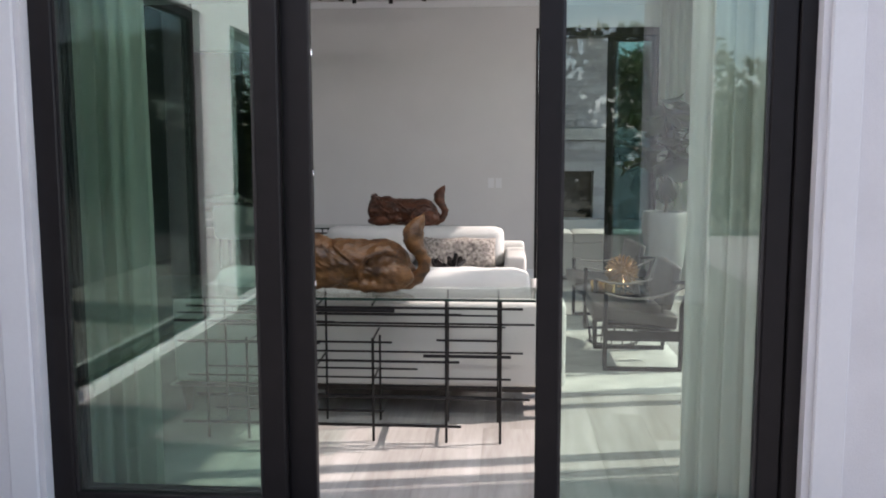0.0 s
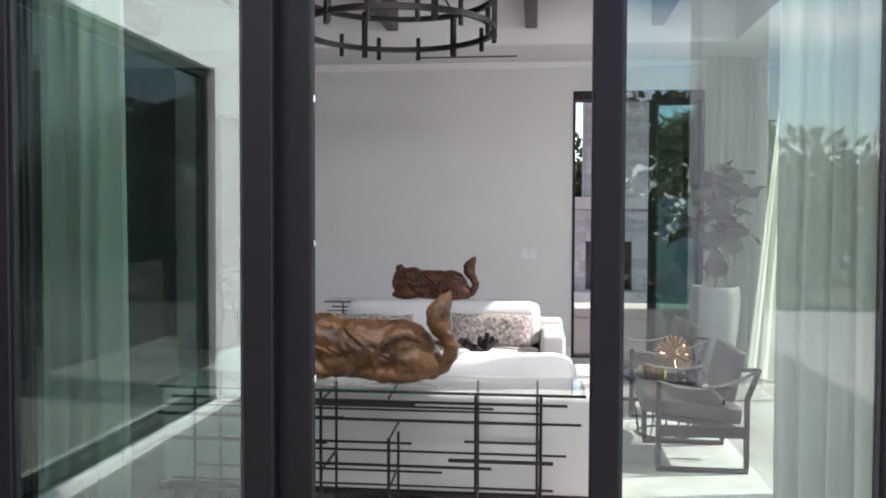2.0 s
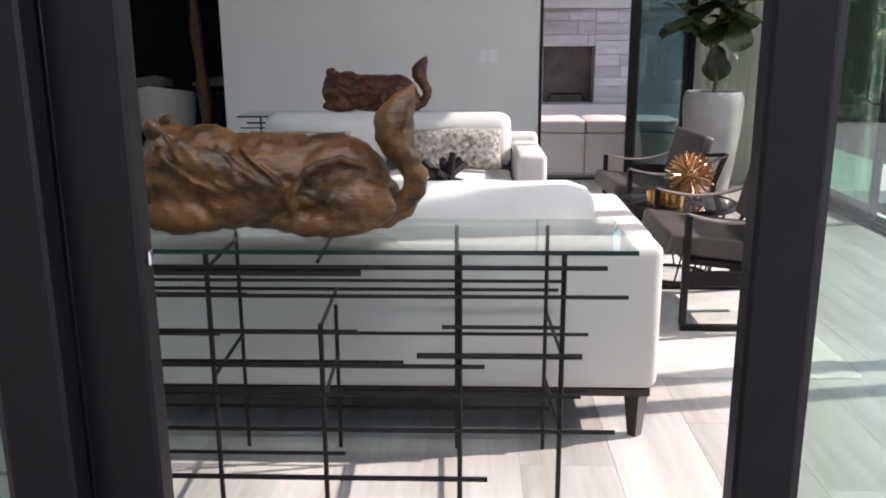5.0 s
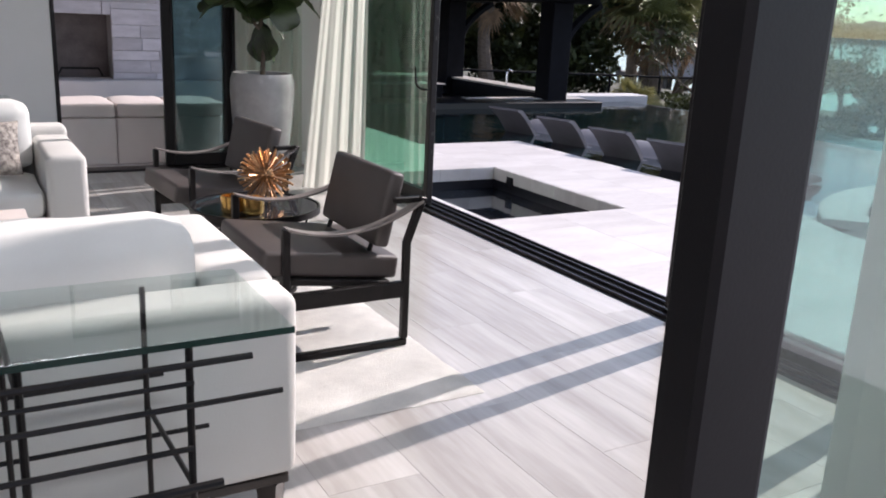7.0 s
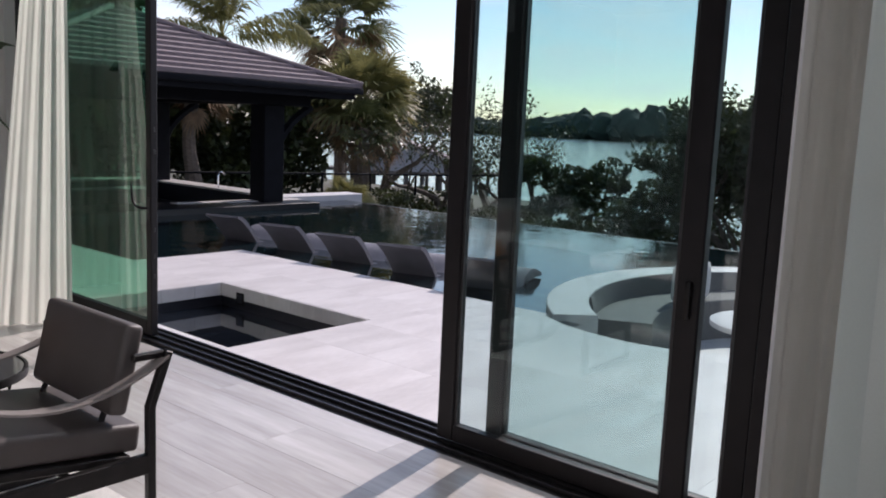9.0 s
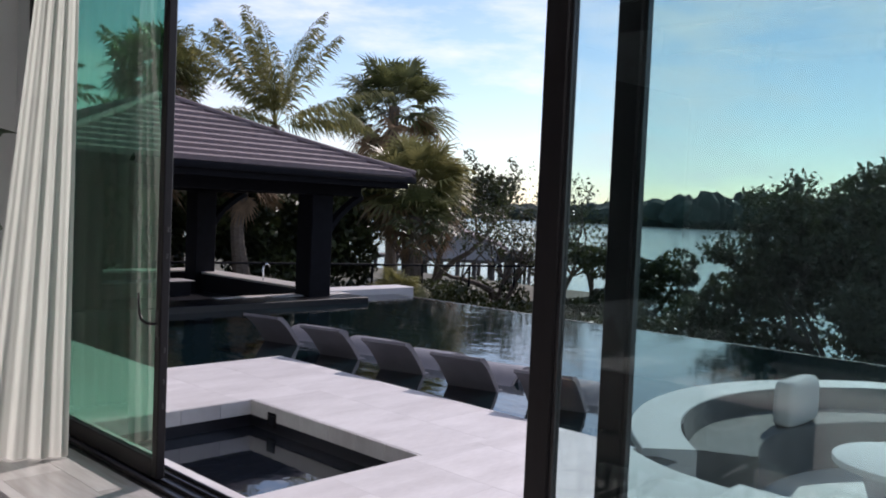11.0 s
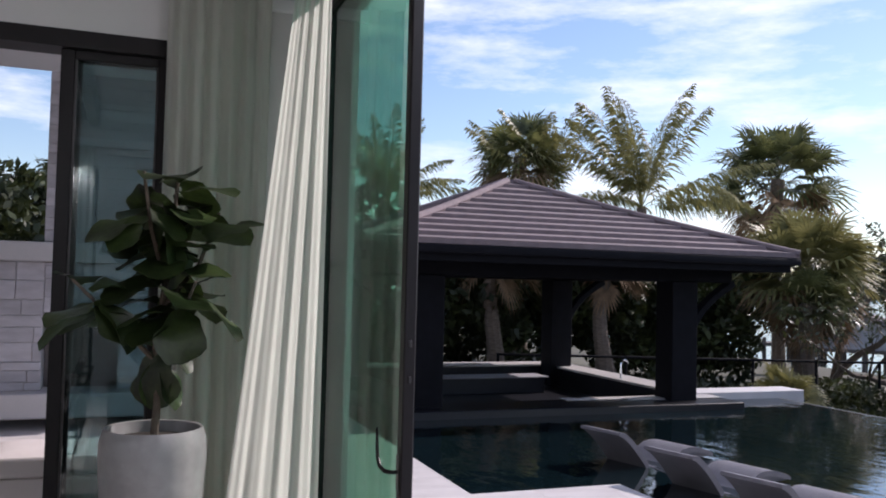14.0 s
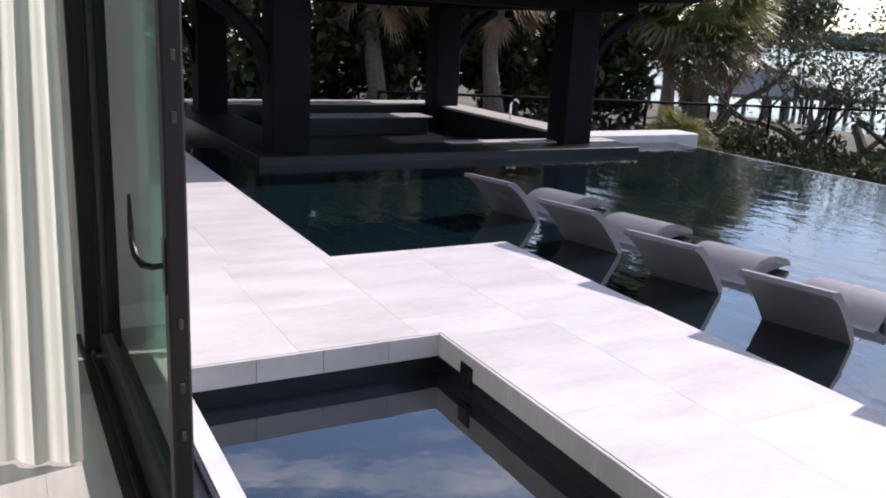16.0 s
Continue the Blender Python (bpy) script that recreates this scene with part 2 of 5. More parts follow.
    pool=water_mat("pool_water", (0.004, 0.011, 0.014), 5.0, 0.0065, (1.0, 0.5, 1)),
    spa=water_mat("spa_water", (0.006, 0.008, 0.012), 3.0, 0.0015),
    sea=water_mat("sea_water", (0.055, 0.105, 0.10), 0.9, 0.05, (0.6, 0.6, 1), rough=0.16),
)


# ---- mesh helpers ----
def add_box(bm, x0, x1, y0, y1, z0, z1, bevel=0.0, seg=1, m=None):
    r = bmesh.ops.create_cube(bm, size=1.0)
    vs = r["verts"]
    bmesh.ops.scale(bm, vec=(abs(x1 - x0), abs(y1 - y0), abs(z1 - z0)), verts=vs)
    bmesh.ops.translate(bm, vec=((x0 + x1) / 2, (y0 + y1) / 2, (z0 + z1) / 2), verts=vs)
    if m is not None:
        bmesh.ops.transform(bm, matrix=m, verts=vs)
    if bevel > 0:
        es = list({e for v in vs for e in v.link_edges})
        bmesh.ops.bevel(bm, geom=es, offset=bevel, segments=seg, profile=0.5, affect="EDGES")
    return bm


def box(x0, x1, y0, y1, z0, z1, bevel=0.0, seg=1, m=None):
    return add_box(bmesh.new(), x0, x1, y0, y1, z0, z1, bevel, seg, m)


def add_rod(bm, a, b, r, sides=8, r2=None):
    a, b = Vector(a), Vector(b)
    d = b - a
    q = Vector((0, 0, 1)).rotation_difference(d.normalized()).to_matrix().to_4x4()
    bmesh.ops.create_cone(bm, cap_ends=True, segments=sides, radius1=r, radius2=r if r2 is None else r2, depth=d.length,
                          matrix=Matrix.Translation((a + b) / 2) @ q)
    return bm


def rod(a, b, r, sides=8, r2=None):
    return add_rod(bmesh.new(), a, b, r, sides, r2)


def add_tube(bm, pts, radii, sides=8):
    pts = [Vector(p) for p in pts]
    rings = []
    for i, p in enumerate(pts):
        t = (pts[min(i + 1, len(pts) - 1)] - pts[max(i - 1, 0)]).normalized()
        side = t.cross(Vector((0.13, 0.97, 0.21))).normalized()
        up = side.cross(t)
        r = radii[i] if hasattr(radii, "__len__") else radii
        rings.append([bm.verts.new(p + r * (math.cos(2 * math.pi * k / sides) * side + math.sin(2 * math.pi * k / sides) * up)) for k in range(sides)])
    for a, b in zip(rings, rings[1:]):
        for k in range(sides):
            bm.faces.new((a[k], a[(k + 1) % sides], b[(k + 1) % sides], b[k]))
    bm.faces.new(rings[0][::-1])
    bm.faces.new(rings[-1])
    return bm


def add_lathe(bm, profile, segs=32, centre=(0, 0)):
    rings = [[bm.verts.new((centre[0] + r * math.cos(2 * math.pi * k / segs), centre[1] + r * math.sin(2 * math.pi * k / segs), z)) for k in range(segs)] for r, z in profile]
    for a, b in zip(rings, rings[1:]):
        for k in range(segs):
            bm.faces.new((a[k], a[(k + 1) % segs], b[(k + 1) % segs], b[k]))
    return bm


def to_mesh(name, bm, material, smooth=True):
    me = bpy.data.meshes.new(name)
    bmesh.ops.recalc_face_normals(bm, faces=bm.faces)
    bm.to_mesh(me)
    bm.free()
    me.materials.append(material)
    if smooth:
        me.set_sharp_from_angle(angle=radians(35))
        for p in me.polygons:
            p.use_smooth = True
    return me


def part(name, bm, material, parent=None, label="", smooth=True):
    ob = new(name, to_mesh(name, bm, material, smooth))
    if parent is not None:
        ob.parent = parent
    if label:
        tagged(ob, label)
    return ob


def part_mesh(name, verts, faces, material, parent=None, label="", smooth=False):
    me = bpy.data.meshes.new(name)
    me.from_pydata([tuple(v) for v in verts], [], [tuple(int(i) for i in f) for f in faces])
    me.materials.append(material)
    if smooth:
        for p in me.polygons:
            p.use_smooth = True
    me.update()
    ob = new(name, me)
    if parent is not None:
        ob.parent = parent
    if label:
        tagged(ob, label)
    return ob


def thing(name, at, label, category, group="", rz=0.0):
    ob = new(name)
    ob.empty_display_size = 0.2
    ob.matrix_basis = pose(*at, 0, 0, rz)
    return tagged(ob, label, category, group)


def structure(name, bm, material, label, category):
    return tagged(part(name, bm, material), label, category, kind="structure")


def piece(name, me, parent, at):
    ob = new(name, me)
    ob.parent = parent
    ob.location = at
    return ob


# ---- large structure ----
GX, FY, BY = 3.12, 3.40, 10.29          # side glass line, front door line, back wall line
DOOR_H, POOL_H = 2.90, 3.20
floor = structure("floor", box(-6.0, 3.0, 3.28, 15.0, -0.20, -0.003), M["grout"], "pale streaked stone tile floor of the living room", "floor")
bm = bmesh.new()
add_box(bm, -2.15, 0.82, BY, BY + 0.2, 0, 3.9)
add_box(bm, 0.82, 2.25, BY, BY + 0.2, DOOR_H + 0.07, 3.9)
add_box(bm, 2.25, 3.32, BY, BY + 0.2, 0, 3.9)
add_box(bm, -3.3, -2.15, BY, BY + 0.2, 2.75, 3.9)
structure("wall_north", bm, M["plaster"], "plain pale grey plaster wall with tall door opening", "wall")
bm = bmesh.new()
add_box(bm, 3.02, 3.32, 3.28, 4.33, 0, 3.9)
add_box(bm, 3.02, 3.32, 4.33, BY, POOL_H + 0.08, 3.9)
structure("wall_east", bm, M["white"], "white wall above the wide sliding glass doors", "wall")
bm = bmesh.new()
add_box(bm, -6.0, -1.405, 3.28, 3.335, 0, 3.9)
add_box(bm, -6.0, -1.471, 3.335, 3.52, 0, 3.9)
add_box(bm, 1.612, 3.02, 3.28, 3.335, 0, 3.9)
add_box(bm, 1.661, 3.02, 3.335, 3.52, 0, 3.9)
add_box(bm, -1.47, 1.66, 3.28, 3.52, DOOR_H + 0.08, 3.9)
structure("wall_south", bm, M["stucco"], "white stucco wall round the entrance glass doors", "wall")
# west opening is invented and out of view, to brighten the room
bm = bmesh.new()
add_box(bm, -6.2, -6.0, 3.28, 4.0, 0, 3.9)
add_box(bm, -6.2, -6.0, 4.0, 7.4, 2.9, 3.9)
add_box(bm, -6.2, -6.0, 7.4, BY + 0.2, 0, 3.9)
structure("wall_west", bm, M["plaster"], "white wall with an added, unseen wide opening to let daylight in", "wall")
# one near-black colour on the walls in and beside the dining area
structure("wall_west_dining", box(-6.2, -6.0, BY + 0.2, 15.0, 0, 3.9), M["charcoal"], "near-black far wall of the dining area", "wall")
structure("wall_panelling", box(-6.0, -3.3, BY, BY + 0.2, 0, 3.9), M["charcoal"], "near-black plain wall beside the dining opening", "wall")
structure("wall_dining", box(-6.0, 0.3, 14.8, 15.0, 0, 3.9), M["charcoal"], "near-black wall behind the dining table", "wall")
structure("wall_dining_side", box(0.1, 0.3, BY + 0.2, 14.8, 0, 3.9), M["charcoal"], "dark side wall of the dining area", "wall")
bm = bmesh.new()
add_box(bm, -6.2, 3.4, 3.2, 15.0, 3.75, 3.95)
add_box(bm, -6.0, 3.02, 9.35, BY, 3.30, 3.75)
add_box(bm, 2.35, 3.02, 3.52, 9.35, 3.30, 3.75)
add_box(bm, -6.0, 2.35, 3.52, 4.15, 3.30, 3.75)
structure("ceiling", bm, M["ceil"], "white tray ceiling with a lower border", "ceiling")
structure("roof_slab", box(-6.6, 3.9, 2.9, 15.3, 3.96, 4.25), M["stucco"], "flat roof edge over the living room", "roof")
for bx in (-3.6, -2.3, -1.05, 0.36, 1.6):
    tagged(part("ceiling_beam", box(bx - 0.06, bx + 0.06, 4.16, 9.34, 3.46, 3.745, 0.008), M["leg"]), "dark stained timber ceiling beam", "beam", "ceiling beams", "structure")
bm = bmesh.new()
add_box(bm, -2.15, 0.82, BY - 0.014, BY - 0.001, 0, 0.12, 0.004)
add_box(bm, 2.25, 3.02, BY - 0.014, BY - 0.001, 0, 0.12, 0.004)
structure("baseboard", bm, M["white"], "white painted baseboard along the back wall", "baseboard")
structure("trim", box(-2.15, 3.0, BY - 0.03, BY - 0.001, 3.22, 3.299, 0.006), M["white"], "white cove trim under the ceiling", "trim")
structure("ceiling_slot", box(-0.9, 0.2, 9.9, 9.93, 3.288, 3.2995), M["track"], "narrow linear air slot in the ceiling border", "air vent")

# exterior wing beside the entrance, seen in the door glass
bm = bmesh.new()
add_box(bm, -2.45, -2.12, 2.55, 3.27, 0, 3.9)
add_box(bm, -2.45, -2.12, -0.52, 2.55, 2.72, 3.9)
add_box(bm, -2.45, -2.12, -0.52, 2.55, 0, 0.10)
add_box(bm, -2.45, -2.12, -1.30, -0.52, 0, 3.9)
add_box(bm, -2.45, -2.12, -4.2, -1.30, 2.72, 3.9)
add_box(bm, -2.45, -2.12, -9.0, -4.2, 0, 3.9)
structure("wall_wing", bm, M["stucco"], "white stucco wing wall with tall dark windows", "wall")
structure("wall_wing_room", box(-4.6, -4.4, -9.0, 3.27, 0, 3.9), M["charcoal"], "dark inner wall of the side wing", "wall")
structure("wing_ceiling", box(-4.6, -2.12, -9.0, 3.27, 3.9, 4.1), M["stucco"], "flat roof of the side wing", "roof")
structure("porch_column", box(1.90, 2.50, -2.5, -1.94, 0, 3.9, 0.01), M["stucco"], "square white stucco porch column", "column")


def fixed_window(name, y0, y1):
    w = tagged(new(name), "tall dark window with bronze frame in stucco", "window", kind="structure")
    w.matrix_basis = pose(-2.22, (y0 + y1) / 2, 0.10)
    h, H = (y1 - y0) / 2, 2.62
    for a in ((-h, -h + 0.07, 0, H), (h - 0.07, h, 0, H), (-h + 0.07, h - 0.07, 0, 0.07), (-h + 0.07, h - 0.07, H - 0.07, H)):
        part("window_frame", box(-0.04, 0.04, a[0], a[1], a[2], a[3], 0.006), M["frame"], w)
    part("pane", box(-0.006, 0.006, -h + 0.07, h - 0.07, 0.07, H - 0.07), M["clear"], w)
    part("window_sill", box(0.02, 0.14, -h, h, -0.05, 0.0, 0.006), M["white"], w)


fixed_window("window_1", -0.52, 2.55)
fixed_window("window_2", -4.2, -1.30)


# ---- sliding doors ----
def leaf(width, stile=0.09, height=DOOR_H, depth=0.05, material="glass", rail=0.10):
    """Parts of one sliding leaf, along x from 0 to width, its foot at z 0.025."""
    z0, z1 = 0.025, height
    return (("stile", box(0, stile, -depth / 2, depth / 2, z0, z1, 0.006), "frame"), ("stile", box(width - stile, width, -depth / 2, depth / 2, z0, z1, 0.006), "frame"),
            ("rail", box(stile, width - stile, -depth / 2, depth / 2, z0, z0 + rail, 0.004), "frame"), ("rail", box(stile, width - stile, -depth / 2, depth / 2, z1 - 0.08, z1, 0.004), "frame"),
            ("bead", box(stile, stile + 0.012, -0.014, 0.014, z0 + rail, z1 - 0.08), "track"), ("bead", box(width - stile - 0.012, width - stile, -0.014, 0.014, z0 + rail, z1 - 0.08), "track"),
            ("pane", box(stile + 0.012, width - stile - 0.012, -0.004, 0.004, z0 + rail, z1 - 0.08), material))


def sliding_leaf(name, m, width, label, stile=0.09, depth=0.05, rail=0.10, pane="glass", height=DOOR_H):
    d = tagged(new(name), label, "glass door", kind="structure")
    d.matrix_basis = m
    for n, b, mm in leaf(width, stile, height, depth, rail=rail, material=pane):
        ob = part(n, b, M[mm], d)
        if n == "pane":
            ob.visible_shadow = False
    return d


# entrance doors
d1 = sliding_leaf("door_1", pose(-1.415, 3.43, 0), 1.11, "bronze framed sliding glass leaf, partly open", 0.115, 0.055)
part("handle_plate", box(1.035, 1.088, 0.0276, 0.034, 0.86, 1.30, 0.003), M["track"], d1, "recessed flush pull plate")
part("pull_recess", box(1.045, 1.078, 0.0342, 0.038, 0.98, 1.16, 0.004, 2), M["blackmetal"], d1)
for z in (1.008, 1.456, 1.93):
    part("latch", box(1.1105, 1.118, -0.008, 0.008, z - 0.012, z + 0.012, 0.002), M["chrome"], d1, "small bright latch keeper")
d2 = sliding_leaf("door_2", pose(-1.415, 3.365, 0), 1.00, "bronze framed glass leaf parked behind another", 0.10, 0.055)
d3 = sliding_leaf("door_3", pose(0.594, 3.372, 0), 0.955, "bronze framed glass leaf parked at the jamb", 0.09, 0.05)
bm = bmesh.new()
for a in ((-1.47, -1.42, 0, DOOR_H + 0.08), (1.553, 1.66, 0, DOOR_H + 0.08)):
    add_box(bm, a[0], a[1], 3.336, 3.53, a[2], a[3], 0.004)
add_box(bm, -1.42, 1.553, 3.27, 3.53, DOOR_H + 0.01, DOOR_H + 0.08, 0.004)
structure("door_frame_south", bm, M["frame"], "dark bronze frame of the entrance sliding doors", "door frame")
bm = bmesh.new()
add_box(bm, -1.42, 1.553, 3.28, 3.52, -0.02, 0.004)
for y in (3.36, 3.43, 3.49):
    add_box(bm, -1.42, 1.553, y - 0.006, y + 0.006, 0.004, 0.018)
structure("door_track_south", bm, M["track"], "dark metal floor track of the entrance doors", "door track")
structure("entrance_casing", box(-1.55, -1.43, 3.262, 3.279, 0, 3.1, 0.006), M["white"], "white painted casing beside the entrance doors", "trim")
structure("entrance_casing_east", box(1.64, 1.76, 3.262, 3.279, 0, 3.1, 0.006), M["white"], "white painted casing beside the entrance doors", "trim")

# pool side doors, along y on the line x = GX
RZ = 90
e1 = sliding_leaf("door_4", pose(GX, 4.62, 0, 0, 0, RZ), 1.22, "bronze framed sliding glass leaf, pushed open", 0.095, 0.05, 0.08, "poolglass", POOL_H)
e2 = sliding_leaf("door_5", pose(GX + 0.075, 4.425, 0, 0, 0, RZ), 1.19, "bronze framed glass leaf stacked behind another", 0.09, 0.05, 0.08, "poolglass", POOL_H)
part("latch", box(1.1905, 1.198, -0.01, 0.01, 0.78, 0.83, 0.002), M["chrome"], e2, "small bright latch keeper")
part("latch", box(1.1905, 1.198, -0.01, 0.01, 0.90, 0.94, 0.002), M["chrome"], e2, "small bright latch keeper")
part("door_pull", box(0.03, 0.055, 0.0255, 0.045, 0.80, 0.94, 0.006, 2), M["blackmetal"], e1)
e3 = sliding_leaf("door_6", pose(GX - 0.022, 8.29, 0, 0, 0, RZ), 1.68, "bronze framed glass leaf with a curved lever pull", 0.06, 0.05, 0.10, "stack", POOL_H)
bm = bmesh.new()
add_tube(bm, [(0.03, 0.025, 0.86), (0.03, 0.055, 0.86), (0.05, 0.075, 0.862), (0.085, 0.085, 0.875), (0.11, 0.088, 0.905), (0.122, 0.088, 0.955), (0.128, 0.088, 1.02)], [0.009, 0.009, 0.009, 0.009, 0.008, 0.007, 0.004], 8)
part("lever_handle", bm, M["blackmetal"], e3, "curved black lever pull")
part("lock_plate", box(0.012, 0.048, 0.0252, 0.031, 0.79, 0.93, 0.003), M["track"], e3)
for z in (0.42, 0.55, 0.72, 1.22, 1.36):
    part("latch", box(-0.007, -0.0005, -0.006, 0.006, z - 0.014, z + 0.014, 0.002), M["track"], e3, "small bright latch keeper")
bm = bmesh.new()
add_box(bm, 3.02, 3.27, 4.33, 4.375, 0, POOL_H + 0.08, 0.004)
add_box(bm, 3.02, 3.27, 10.04, 10.09, 0, POOL_H + 0.08, 0.004)
add_box(bm, 3.02, 3.27, 4.375, 10.04, POOL_H + 0.01, POOL_H + 0.08, 0.004)
structure("door_frame_east", bm, M["frame"], "dark bronze frame of the pool side sliding doors", "door frame")
tr = structure("door_track_east", box(3.00, 3.27, 4.33, BY, -0.06, -0.004), M["track"], "dark metal floor track with raised rails", "door track")
for x in (3.045, 3.12, 3.195, 3.25):
    part("track_rail", box(x - 0.007, x + 0.007, 4.376, 10.04, -0.0035, 0.016, 0.002), M["track"], tr)
structure("wall_corner", box(3.02, 3.32, 10.09, BY, 0, POOL_H + 0.08), M["white"], "white wall pier in the room corner", "wall")

# back garden doors
n1 = sliding_leaf("door_7", pose(1.66, BY + 0.08, 0), 0.60, "bronze framed glass leaf of the garden door", 0.075, 0.05, 0.10, "gardenglass")
n2 = sliding_leaf("door_8", pose(1.70, BY + 0.15, 0), 0.55, "second bronze framed glass leaf stacked behind", 0.06, 0.04, 0.10, "poolglass")
bm = bmesh.new()
add_box(bm, 0.82, 0.85, BY - 0.01, BY + 0.21, 0, DOOR_H + 0.069, 0.003)
add_box(bm, 2.225, 2.25, BY - 0.01, BY + 0.21, 0, DOOR_H + 0.069, 0.003)
add_box(bm, 0.85, 2.225, BY - 0.01, BY + 0.21, DOOR_H - 0.03, DOOR_H + 0.069, 0.003)
add_box(bm, 0.85, 2.225, BY + 0.01, BY + 0.19, -0.02, 0.015, 0.003)
structure("door_frame_north", bm, M["frame"], "dark bronze frame of the garden door", "door frame")


# ---- curtains ----
def curtain(name, a, b, z0, z1, folds, depth, label, flare=0.0, seed=1, atop=None):
    rnd = random.Random(seed)
    a, b = Vector((*a, 0)), Vector((*b, 0))
    at0 = Vector((*atop, 0)) if atop else a
    d = b - a
    nrm = Vector((-d.y, d.x, 0)).normalized()
    n, rows = folds * 10, 12
    ph = [rnd.uniform(-0.5, 0.5) for _ in range(folds + 2)]
    amp = [rnd.uniform(0.6, 1.25) for _ in range(folds + 2)]
    vs, fs = [], []
    for j in range(rows + 1):
        v = j / rows
        k = 1 - v
        for i in range(n + 1):
            u = i / n
            f = u * folds
            q = int(f)
            s = math.sin(2 * math.pi * f + ph[q] * (1 - abs(2 * (f - q) - 1)) * 2)
            s = math.copysign(abs(s) ** 0.75, s)
            w = s * depth * amp[q] * (0.75 + 0.4 * k) + 0.3 * depth * math.sin(2 * math.pi * f * 0.37 + 2.2 * v + seed) + 0.006 * math.sin(2 * math.pi * f * 2.3 + 1.7 * v)
            aa = a.lerp(at0, v)
            p = aa + (b - aa) * ((u - 0.5) * (1 + flare * k) + 0.5) + nrm * (w + 0.012 * math.sin(7 * u + 3 * v))
            vs.append((p.x, p.y, z0 + (z1 - z0) * v))
    for j in range(rows):
        for i in range(n):
            q = j * (n + 1) + i
            fs.append((q, q + 1, q + n + 2, q + n + 1))
    c = (a + b) / 2
    t = thing(name, (c.x, c.y, z0), label, "curtain", "room curtains")
    vs = [(x - c.x, y - c.y, z - z0) for x, y, z in vs]
    part_mesh("drape", vs, fs, M["curtain"], t, smooth=True)
    return t


curtain("curtain", (2.46, 9.22), (2.91, 9.03), 0.01, 3.28, 4, 0.013, "cream sheer floor length curtain by the pool doors", 0.0, 3, (2.80, 9.20))
curtain("curtain", (2.22, 10.12), (2.80, 10.14), 0.01, 3.28, 6, 0.04, "cream sheer curtain stacked beside the garden door", 0, 5)
curtain("curtain", (2.95, 3.62), (2.975, 4.30), 0.01, 3.28, 7, 0.035, "cream sheer curtain stacked by the pool doors", 0.0, 7)
curtain("curtain", (-1.42, 3.70), (-1.10, 3.72), 0.01, 3.28, 5, 0.045, "cream sheer curtain hanging inside the entrance doors", 0.02, 9)
curtain("curtain", (1.22, 3.60), (1.62, 3.62), 0.01, 3.28, 5, 0.045, "cream sheer curtain hanging inside the entrance doors", 0.02, 11)


# ---- furniture ----
def rod_console(at, with_label):
    """Glass console on a lattice of black iron rods, 1.95 m long, origin at the middle of the foot."""
    t = thing("console_table", at, with_label, "console table", "rod consoles")
    L0, L1, y0, y1 = -0.97, 0.97, -0.18, 0.18
    part("glass_top", box(L0, L1, -0.205, 0.205, 0.766, 0.78, 0.003), M["clear"], t, "clear greenish glass top")
    part("glass_edge", box(L0, L1, -0.2075, -0.2055, 0.7665, 0.7795), M["edge"], t, "dark green front edge of the glass")
    fx = (0.775, 0.49, 0.10, -0.21, -0.58, -0.80)
    for i, x in enumerate(fx):
        top = 0.765 if i not in (2, 4) else 0.56
        part("leg", rod((x, y0, 0), (x, y0, top), 0.0075), M["blackmetal"], t)
        part("leg", rod((x - 0.015, y1, 0), (x - 0.015, y1, 0.765 if i != 2 else 0.5), 0.0065), M["blackmetal"], t)
    front = ((-0.90, 0.89, 0.727, 7), (-0.95, 0.78, 0.69, 5), (-0.97, 0.95, 0.645, 6), (-0.97, -0.10, 0.648, 7), (0.44, 0.775, 0.557, 6), (0.37, 0.83, 0.472, 9),
             (-0.36, 0.56, 0.440, 7), (-0.40, 0.205, 0.542, 6), (-0.95, -0.18, 0.536, 9), (0.49, 0.83, 0.352, 6), (-0.90, 0.62, 0.352, 5), (-0.85, 0.93, 0.245, 7), (-0.94, 0.57, 0.092, 8),
             (-0.62, 0.22, 0.712, 10), (-0.97, -0.45, 0.30, 7), (-0.75, 0.16, 0.17, 6))
    for x0, x1, z, r in front:
        part("crossbar", rod((x0, y0 - 0.012, z), (x1, y0 - 0.012, z), r / 1000), M["blackmetal"], t)
    for x0, x1, z in ((-0.9, 0.55, 0.62), (-0.6, 0.9, 0.40), (-0.95, 0.3, 0.30), (0.1, 0.9, 0.20), (-0.8, 0.78, 0.14), (-0.9, 0.8, 0.55)):
        part("crossbar", rod((x0, y1 + 0.012, z), (x1, y1 + 0.012, z), 0.006), M["blackmetal"], t)
    for x, z in ((0.775, 0.475), (0.49, 0.70), (0.49, 0.25), (0.10, 0.55), (0.10, 0.33), (-0.21, 0.72), (-0.21, 0.40), (-0.58, 0.52), (0.775, 0.25), (0.10, 0.74), (-0.80, 0.60)):
        part("stay", rod((x, y0, z), (x - 0.012, y1, z), 0.006), M["blackmetal"], t)
    return t


c1 = rod_console((-0.325, 4.595, 0), "glass topped console of black iron rods behind a sofa")
c2 = rod_console((-0.56, 8.62, 0), "glass topped rod console against the back of a sofa")


def soft_box(x0, x1, y0, y1, z0, z1, r, puff=0.0, seed=0):
    """A rounded, slightly swollen cushion."""
    bm = bmesh.new()
    r0 = bmesh.ops.create_cube(bm, size=2.0)
    bmesh.ops.subdivide_edges(bm, edges=bm.edges[:], cuts=9, use_grid_fill=True)
